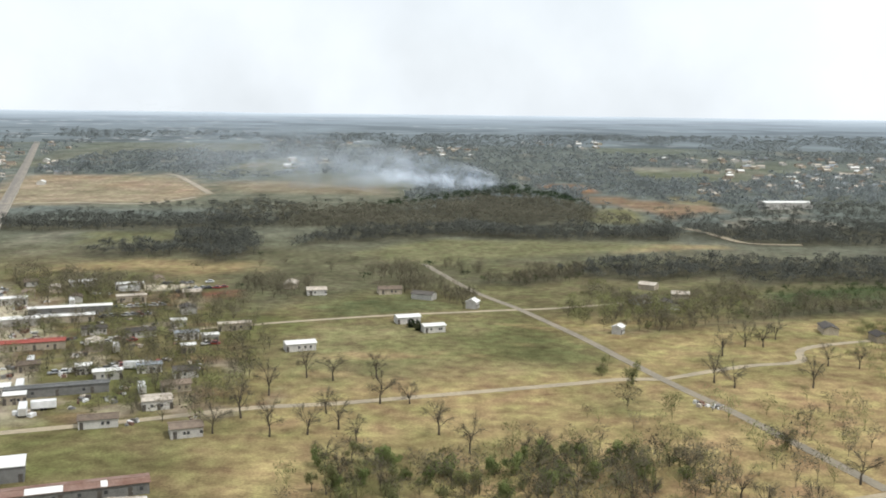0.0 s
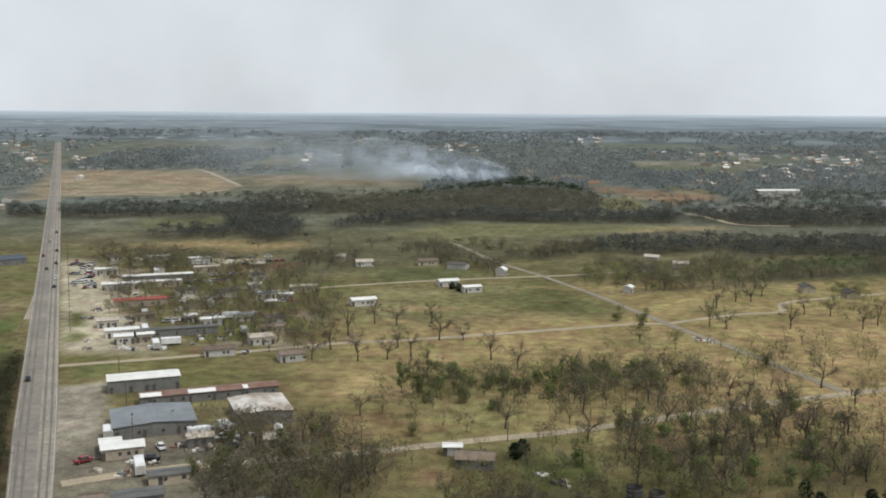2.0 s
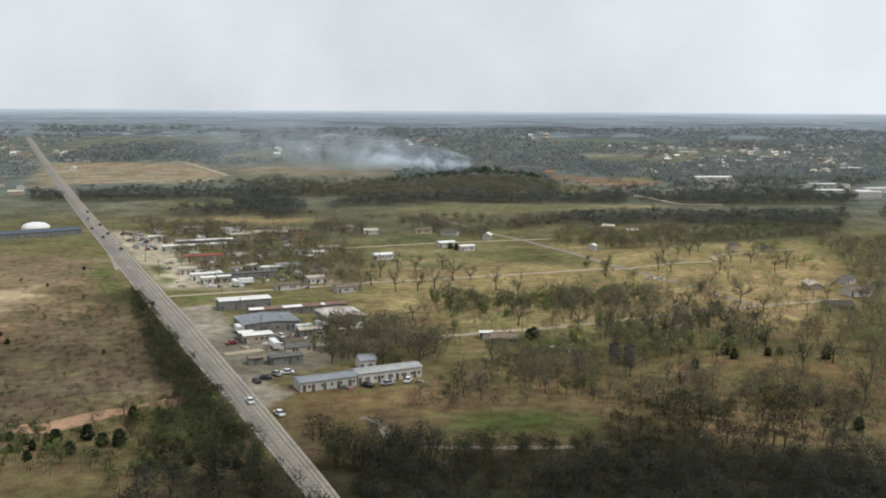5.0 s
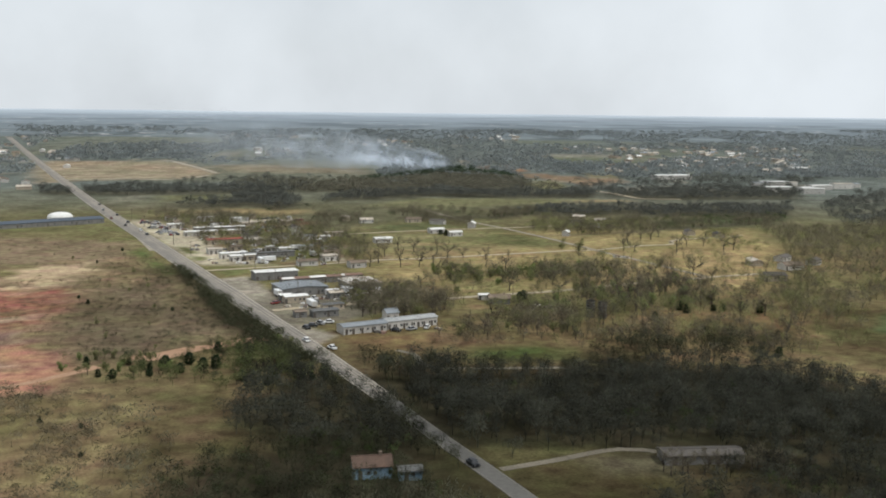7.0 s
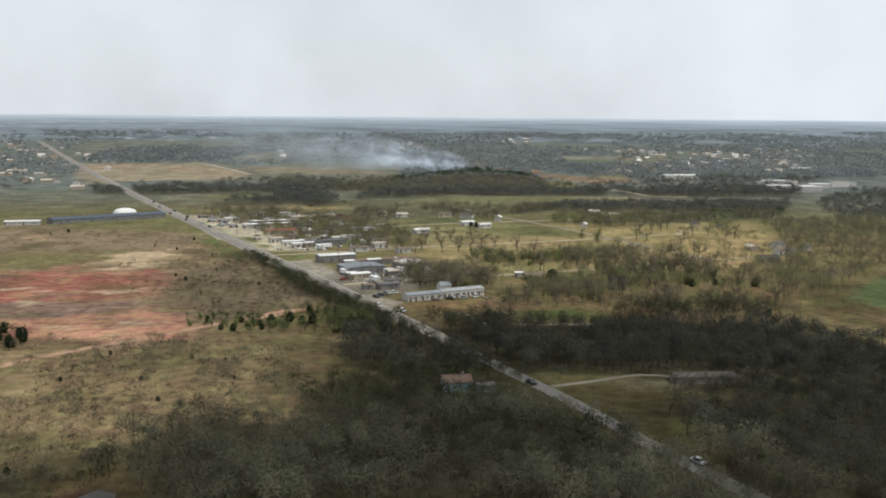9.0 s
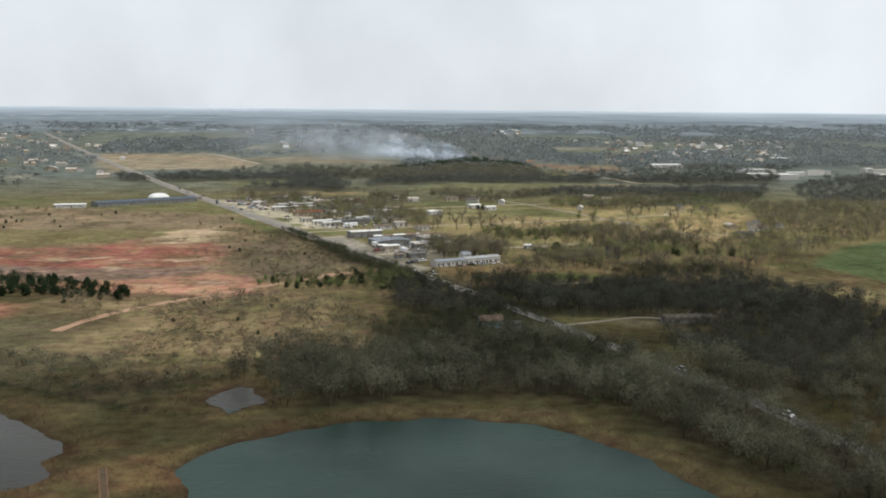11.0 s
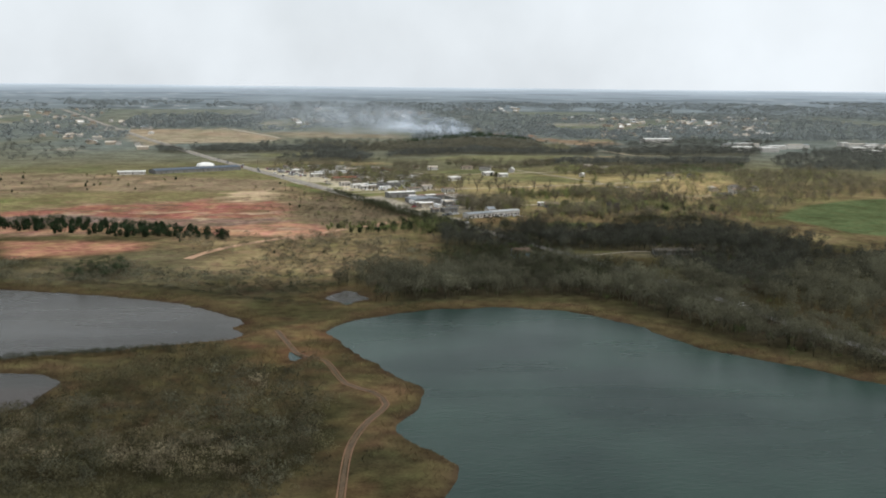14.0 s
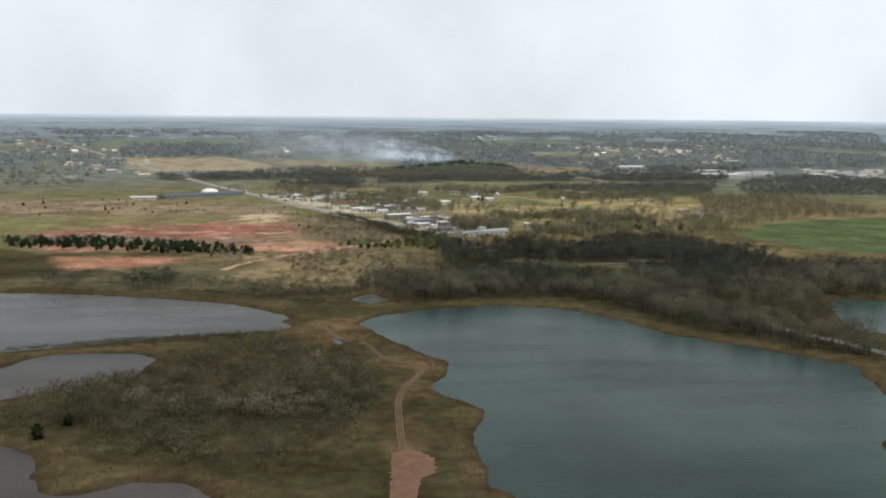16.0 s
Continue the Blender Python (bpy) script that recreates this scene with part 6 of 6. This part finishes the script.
def forest(name, label, places, templates, sizes, material, seed, vary=0.13):
    rng3 = np.random.default_rng(seed)
    xs, ys = (np.concatenate(p) for p in zip(*places))
    keep = np.array([not on_road(x, y) for x, y in zip(xs, ys)]) if len(xs) < 9000 else np.ones(len(xs), bool)
    xs, ys = xs[keep], ys[keep]
    zs = height(xs, ys)
    vs, fs, tones, ns, k = [], [], [], [], 0
    clump = noise2(xs, ys, 28, seed + 40, 2) * 2 - 0.5
    for i in range(len(xs)):
        tv, tf, tn = templates[rng3.integers(len(templates))]
        s, a = rng3.uniform(*sizes) * (0.75 + 0.5 * clump[i]), rng3.uniform(0, 6.283)
        c, n = math.cos(a) * s, math.sin(a) * s
        sz = s * rng3.uniform(0.85, 1.2)
        tones.append(np.full(len(tv), rng3.normal(0, vary) + 0.35 * (clump[i] - 0.5)))
        vs.append(np.stack([tv[:, 0] * c - tv[:, 1] * n + xs[i], tv[:, 0] * n + tv[:, 1] * c + ys[i], tv[:, 2] * sz + zs[i]], -1))
        ca, sa = math.cos(a), math.sin(a)
        ns.append(np.stack([tn[:, 0] * ca - tn[:, 1] * sa, tn[:, 0] * sa + tn[:, 1] * ca, tn[:, 2]], -1))
        fs.append(tf + k)
        k += len(tv)
    vs, fs = np.concatenate(vs), np.concatenate(fs)
    me = bpy.data.meshes.new(name)
    me.vertices.add(len(vs))
    me.vertices.foreach_set("co", vs.ravel())
    me.loops.add(len(fs) * 3)
    me.loops.foreach_set("vertex_index", fs.ravel())
    me.polygons.add(len(fs))
    me.polygons.foreach_set("loop_start", np.arange(0, len(fs) * 3, 3))
    me.update(calc_edges=True)
    me.normals_split_custom_set_from_vertices(np.concatenate(ns).tolist())
    tone = me.attributes.new("tone", "FLOAT", "POINT")
    tone.data.foreach_set("value", np.clip(np.concatenate(tones), -0.55, 0.7))
    me.materials.append(material)
    return tagged(new(name, me), label, "woods", kind="stuff")


T_BARE = [light_tree(200 + i, 8.4, 3.9, 275, 0.093, 0.78) for i in range(7)]
T_SMALL = [light_tree(220 + i, 2.9, 2.1, 100, 0.065, 0.42, False, -0.5, 0.9) for i in range(6)]
T_LEAF = [light_tree(240 + i, 4.5, 2.4, 150, 0.11, 0.4, False) for i in range(5)]
T_FAR = [light_tree(260 + i, 7.6, 4.8, 62, 0.32, 1.2, False, -0.6, 2.0) for i in range(7)]
T_RIM = [light_tree(270 + i, 6.2, 5.6, 18, 1.0, 1.9, False, 0.0, 2.5) for i in range(7)]
T_YARD = [light_tree(290 + i, 7.4, 3.9, 160, 0.09, 0.75) for i in range(6)]
T_REED = [light_tree(280 + i, 1.3, 0.9, 8, 0.06, 0.5) for i in range(4)]

wood_right = [(10, -126), (62, -89), (115, -73), (115, -105), (50, -205), (34, -204), (16, -188), (7, -162)]
scrub_bank = [(-328, -48), (-271, -64), (-224, -78), (-181, -87), (-156, -112), (-186, -128), (-239, -106), (-311, -98)]
wood_e = [(300, 440), (330, 560), (430, 700), (560, 760), (640, 560), (480, 430)]
east_zone = [(105, 120), (128, 108), (178, 170), (230, 202), (330, 236), (330, 420), (215, 430), (204, 342), (124, 188)]
road_trees = [(-92, 60), (-80, 30), (-66, -12), (-50, -45), (-42, -45), (-54, -5), (-62, 30), (-74, 62)]
trees_zone = [(-40, 150), (30, 130), (110, 130), (150, 200), (130, 300), (60, 290), (0, 230), (-40, 215)]


def south_of(limit, places):
    keep = places[1] < limit
    return places[0][keep], places[1][keep]


forest("dark_woods", "dense dark leafless creekside woods", [scatter(wood_belt, 5.4, 40), scatter(wood_south, 5.4, 41), south_of(48, scatter(wood_dark, 5.6, 42))], T_BARE, (0.65, 1.05), TWIG_DARK, 1, 0.3)
forest("bare_woods", "dense leafless brown woods round a house", [scatter(wood_house, 5.2, 43), scatter(grove_f, 5.4, 45, 0.4), scatter(grove_g, 5.2, 135, 0.25), scatter(wood_nw, 9, 54, 0.4), scatter(road_trees, 4.4, 89)], T_BARE, (0.55, 0.95), TWIG_LOW, 2, 0.3)
forest("lakeside_woods", "dense pale leafless woods on the lake bank", [scatter(wood_bank, 4.4, 44), scatter(wood_right, 5.0, 103, 0.25)], T_BARE, (0.7, 1.2), TWIG_PALE, 3, 0.2)
forest("scrub", "low leafless brown scrub and brush", [scatter(wood_scrub, 3.4, 46), scatter(scrub_north, 6.0, 59, 0.45), scatter(grove_e, 4.5, 52), scatter(grove_d, 5.0, 53), scatter(brush_strip, 3.0, 56), scatter(tan_near, 9, 68, 0.5), scatter(pit_scrub, 5, 69, 0.4)], T_SMALL, (0.5, 1.05), TWIG_LOW, 4)
cx, cy = (sum(p[k] for p in wood_peninsula) / len(wood_peninsula) for k in (0, 1))
spit = [(cx + (x - cx) * 1.35, cy + (y - cy) * 1.3) for x, y in wood_peninsula]
forest("dyke_reeds", "dark brown reeds along the banks between the pools", [scatter(reed_line + [(x, y - 3.5) for x, y in reed_line[::-1]], 1.2, 119), scatter(dyke + [(x, y - 3) for x, y in dyke[::-1]], 1.4, 121)], T_SMALL, (0.45, 0.8), TWIG_LOW, 24)
forest("thicket", "dense brown-olive thicket in front of a house", [scatter(thicket, 3.4, 133), scatter(thicket_b, 3.0, 134)], T_SMALL, (0.8, 1.3), BROWN_BRUSH, 25, 0.3)
forest("spit_brush", "soft olive-brown brush covering the lake spit", [scatter(wood_peninsula, 3.0, 47, 0.34), scatter(spit, 4.4, 94, 0.42)], T_SMALL, (0.75, 1.75), OLIVE_BRUSH, 14, 0.3)
forest("green_undergrowth", "scattered green spring bushes between bare trees", [scatter(wood_house, 5.8, 48), scatter(wood_bank, 10, 49), scatter(wood_belt, 10, 50), scatter(wood_south, 9, 136), scatter(hedge_n, 8, 67), scatter(green_strip, 6, 117), scatter(belt_b, 8, 118)], T_LEAF, (0.5, 1.0), LEAF, 5)
forest("roadside_bushes", "olive-green bushes in tan grass beside the highway", [scatter(wood_nw, 4.2, 57, 0.36), scatter(wood_sw, 4.5, 92, 0.3), scatter(shrub_row, 6, 93, 0.4), scatter(grove, 9, 96, 0.4)], T_LEAF, (0.5, 1.1), BUSH_OLIVE, 15)
forest("brown_brush", "low brown brush on the slope beside the highway", [scatter(scrub_left, 5.0, 90, 0.42), scatter(tan_left, 9.0, 91, 0.47)], T_SMALL, (0.4, 0.85), BROWN_BRUSH, 17)
forest("pale_brush", "soft pale grey brush on a dry slope", [scatter(tan_near, 4.6, 97, 0.42), scatter(wood_peninsula, 3.6, 102, 0.47), scatter(scrub_north, 6, 98, 0.4)], T_SMALL, (0.8, 1.6), PALE_BRUSH, 16, 0.25)
forest("spit_bushes", "soft grey leafless bushes on the lake spit", [scatter(wood_peninsula, 5.0, 104, 0.36), scatter(scrub_bank, 4.6, 105, 0.36), scatter(tan_near, 8, 106, 0.46)], T_SMALL, (0.9, 1.8), TWIG_PALE, 18, 0.3)
forest("hedge", "dense dark green-brown hedge beside the highway", [scatter(hedge_hwy, 2.6, 58)], T_LEAF, (0.7, 1.15), HEDGE, 6, 0.2)
forest("dark_bushes", "dark evergreen bushes above the lake shore", [scatter(bush_clump, 3.6, 51), scatter(shrub_row, 6, 88, 0.4), scatter(hedge_cedar, 3.8, 101, 0.3)], T_LEAF, (0.5, 1.0), CEDAR, 12)
forest("yard_trees", "leafless trees crowding the roadside houses", [scatter(town_trees, 7.0, 64), scatter(grove_n, 6.5, 65), scatter(hedge_a, 5.5, 71), scatter(clump_a, 6, 72), scatter(clump_b, 6, 73), scatter(belt_b, 5.0, 74), scatter(hedge_w, 5.0, 116), scatter(hedge_n, 5.0, 75), scatter(field_far_b, 26, 76, 0.45), scatter(grove, 7, 82, 0.35), scatter(grove_b, 11, 83, 0.3), scatter(grove_c, 5.0, 84), scatter(grove_d, 8, 85, 0.3), scatter(grove_e, 8, 86, 0.4), scatter(trees_zone, 14, 87, 0.36), scatter(east_zone, 8, 95, 0.34), scatter(grove_mix, 14, 127, 0.3)], T_YARD, (0.75, 1.3), TWIG, 7, 0.18)
forest("yard_bushes", "pale green spring trees among the houses", [scatter(town_trees, 9, 66), scatter(grove_n, 12, 77), scatter(yard_e, 8, 78), scatter(grove_n, 9, 120), scatter(bush_red, 4, 79)], T_LEAF, (0.8, 1.4), BUD, 8)
forest("budding_groves", "open grove of trees in pale yellow-green bud", [scatter(grove_mix, 9.5, 122, 0.3), scatter(grove, 8, 123, 0.3), scatter(trees_zone, 11, 124), scatter(east_zone, 11, 125), scatter(grove_c, 10, 126)], T_YARD, (0.55, 0.95), BUD, 23, 0.2)
far_places = [scatter([(-330, 800), (-120, 790), (-120, 850), (-60, 930), (-250, 900)], 11, 130, 0.45), scatter([(180, 790), (420, 790), (520, 930), (300, 930), (190, 880)], 10, 131, 0.4), scatter([(-640, 560), (-420, 560), (-470, 900), (-700, 900)], 20, 132, 0.4), scatter(wood_a, 5.6, 60), scatter(wood_clump, 5.6, 70), scatter(wood_b, 6.0, 61, 0.2), scatter(wood_c, 6.2, 62, 0.2), scatter(wood_d, 6, 63, 0.3), scatter(wood_left, 6.2, 110), scatter(wood_e, 7.5, 99, 0.3)]
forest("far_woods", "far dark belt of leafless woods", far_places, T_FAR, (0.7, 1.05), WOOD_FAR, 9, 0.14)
forest("mixed_woods", "far brownish woods coming into leaf", [scatter(wood_mixed, 6.8, 111, 0.24), scatter([(-180, 761), (-116, 769), (-136, 904), (-183, 932), (-196, 860)], 8.5, 137, 0.3), scatter([(122, 759), (171, 746), (191, 813), (162, 789), (132, 823)], 8.5, 138, 0.3), scatter(wood_b, 22, 112), scatter(wood_a, 24, 113), scatter(field_olive, 20, 114)], T_FAR, (0.6, 1.0), WOOD_BUD, 21, 0.16)
forest("evergreen_woods", "dark evergreen woods beside the burning ground", [scatter(wood_fire, 7.5, 81), scatter(field_far_b, 40, 115, 0.4)], T_FAR, (0.6, 0.95), CEDAR, 22, 0.14)


def far_trees(count, seed):
    rng4 = np.random.default_rng(seed)
    y = 930 + 1560 * rng4.random(count * 5) ** 1.1
    x = rng4.uniform(-0.56, 0.56, count * 5) * (y + 500)
    d = noise2(x, y * 0.45, 260, 12, 4) < 0.66
    d &= noise2(x, y * 0.4, 170, 15, 3) < 0.66
    d &= (rng4.random(count * 5) < 0.35 + 1.2 * (noise2(x, y * 0.5, 120, 17, 3) - 0.25))
    d &= inside(x, y, field_dirt) < 0
    d &= inside(x, y, field_orange) < 0
    for clear in (field_far, field_left_far, field_pale, field_olive, field_red_strip, field_tan_far, wood_fire, wood_mixed):
        d &= inside(x, y, clear) < 0
    d &= np.abs(x + 74 + 0.379 * (y - 47)) > 16
    d &= (x > -74 - 0.379 * (y - 47)) | (rng4.random(count * 5) < 0.3)
    return x[d][:count], y[d][:count]


forest("distant_woods", "endless leafless woods of the far plain, coloured grey-blue for haze", [far_trees(12500, 70)], T_RIM, (0.7, 1.25), WOOD_HAZED, 10, 0.1)


def bank(lo, hi, step, seed):
    rng5 = np.random.default_rng(seed)
    xs, ys = np.meshgrid(np.arange(-330, 110, step), np.arange(-390, -90, step))
    xs, ys = xs.ravel() + rng5.uniform(-1, 1, xs.size) * step * 0.6, ys.ravel() + rng5.uniform(-1, 1, ys.size) * step * 0.6
    d = shore(xs, ys)
    k = (d > lo) & (d < hi)
    return xs[k], ys[k]


forest("reeds", "dry orange-brown reeds fringing the lakes", [bank(-9, -1.0, 1.6, 80)], T_REED, (0.4, 0.85), REED, 11)


# ---- smoke over the burning field ----
def smoke_material(name, dense):
    m = bpy.data.materials.new(name)
    m.use_nodes = True
    t = m.node_tree
    t.nodes.clear()
    o = t.nodes.new("ShaderNodeOutputMaterial")
    mix = t.nodes.new("ShaderNodeMixShader")
    tr = t.nodes.new("ShaderNodeBsdfTransparent")
    di = t.nodes.new("ShaderNodeBsdfDiffuse")
    di.inputs[0].default_value = (0.64, 0.71, 0.8, 1)
    co = t.nodes.new("ShaderNodeTexCoord")
    at = t.nodes.new("ShaderNodeAttribute")
    at.attribute_name = "veil"
    n = t.nodes.new("ShaderNodeTexNoise")
    n.inputs["Scale"].default_value, n.inputs["Detail"].default_value, n.inputs["Distortion"].default_value = 0.028, 7.0, 1.2
    t.links.new(co.outputs["Object"], n.inputs["Vector"])
    r = t.nodes.new("ShaderNodeMapRange")
    r.inputs[1].default_value, r.inputs[2].default_value, r.inputs[3].default_value, r.inputs[4].default_value = 0.36, 0.66, 0.05, 1.0
    t.links.new(n.outputs["Fac"], r.inputs[0])
    mu = t.nodes.new("ShaderNodeMath")
    mu.operation = "MULTIPLY"
    t.links.new(at.outputs["Fac"], mu.inputs[0])
    t.links.new(r.outputs[0], mu.inputs[1])
    mu2 = t.nodes.new("ShaderNodeMath")
    mu2.operation = "MULTIPLY"
    mu2.inputs[1].default_value = dense
    t.links.new(mu.outputs[0], mu2.inputs[0])
    t.links.new(mu2.outputs[0], mix.inputs[0])
    t.links.new(tr.outputs[0], mix.inputs[1])
    t.links.new(di.outputs[0], mix.inputs[2])
    t.links.new(mix.outputs[0], o.inputs[0])
    return m


SMOKE = smoke_material("thin_blue_smoke", 0.72)
smoke = tagged(new("smoke"), "thin pale blue smoke drifting from a grass fire", "smoke")
SX, SY = 20.0, 1050.0
smoke.matrix_basis = pose(SX, SY, ground_z(SX, SY))
for layer in range(4):
    bm = bmesh.new()
    lay = bm.verts.layers.float.new("veil")
    nu, nv = 60, 16
    grid_v = []
    for j in range(nv + 1):
        row = []
        for i in range(nu + 1):
            u, v = i / nu, j / nv
            x = 45 - 400 * u
            tall = 16 + 78 * u**0.7
            p = Vector((x, layer * 16 - 20 + 14 * noise.noise(Vector((u * 5, v * 2, layer * 7.0))), v * tall + 4 * u + 5 * noise.noise(Vector((u * 8, v * 3, layer * 3.0 + 50)))))
            q = bm.verts.new(p)
            fade = math.sin(math.pi * min(1, max(0, v)) ** 0.75) * min(1, u * 14) * (1 - u) ** 1.2 * (1.0 if u < 0.3 else 0.75)
            q[lay] = max(0.0, fade)
            row.append(q)
        grid_v.append(row)
    for j in range(nv):
        for i in range(nu):
            bm.faces.new((grid_v[j][i], grid_v[j][i + 1], grid_v[j + 1][i + 1], grid_v[j + 1][i]))
    part("smoke_veil", bm, SMOKE, smoke)
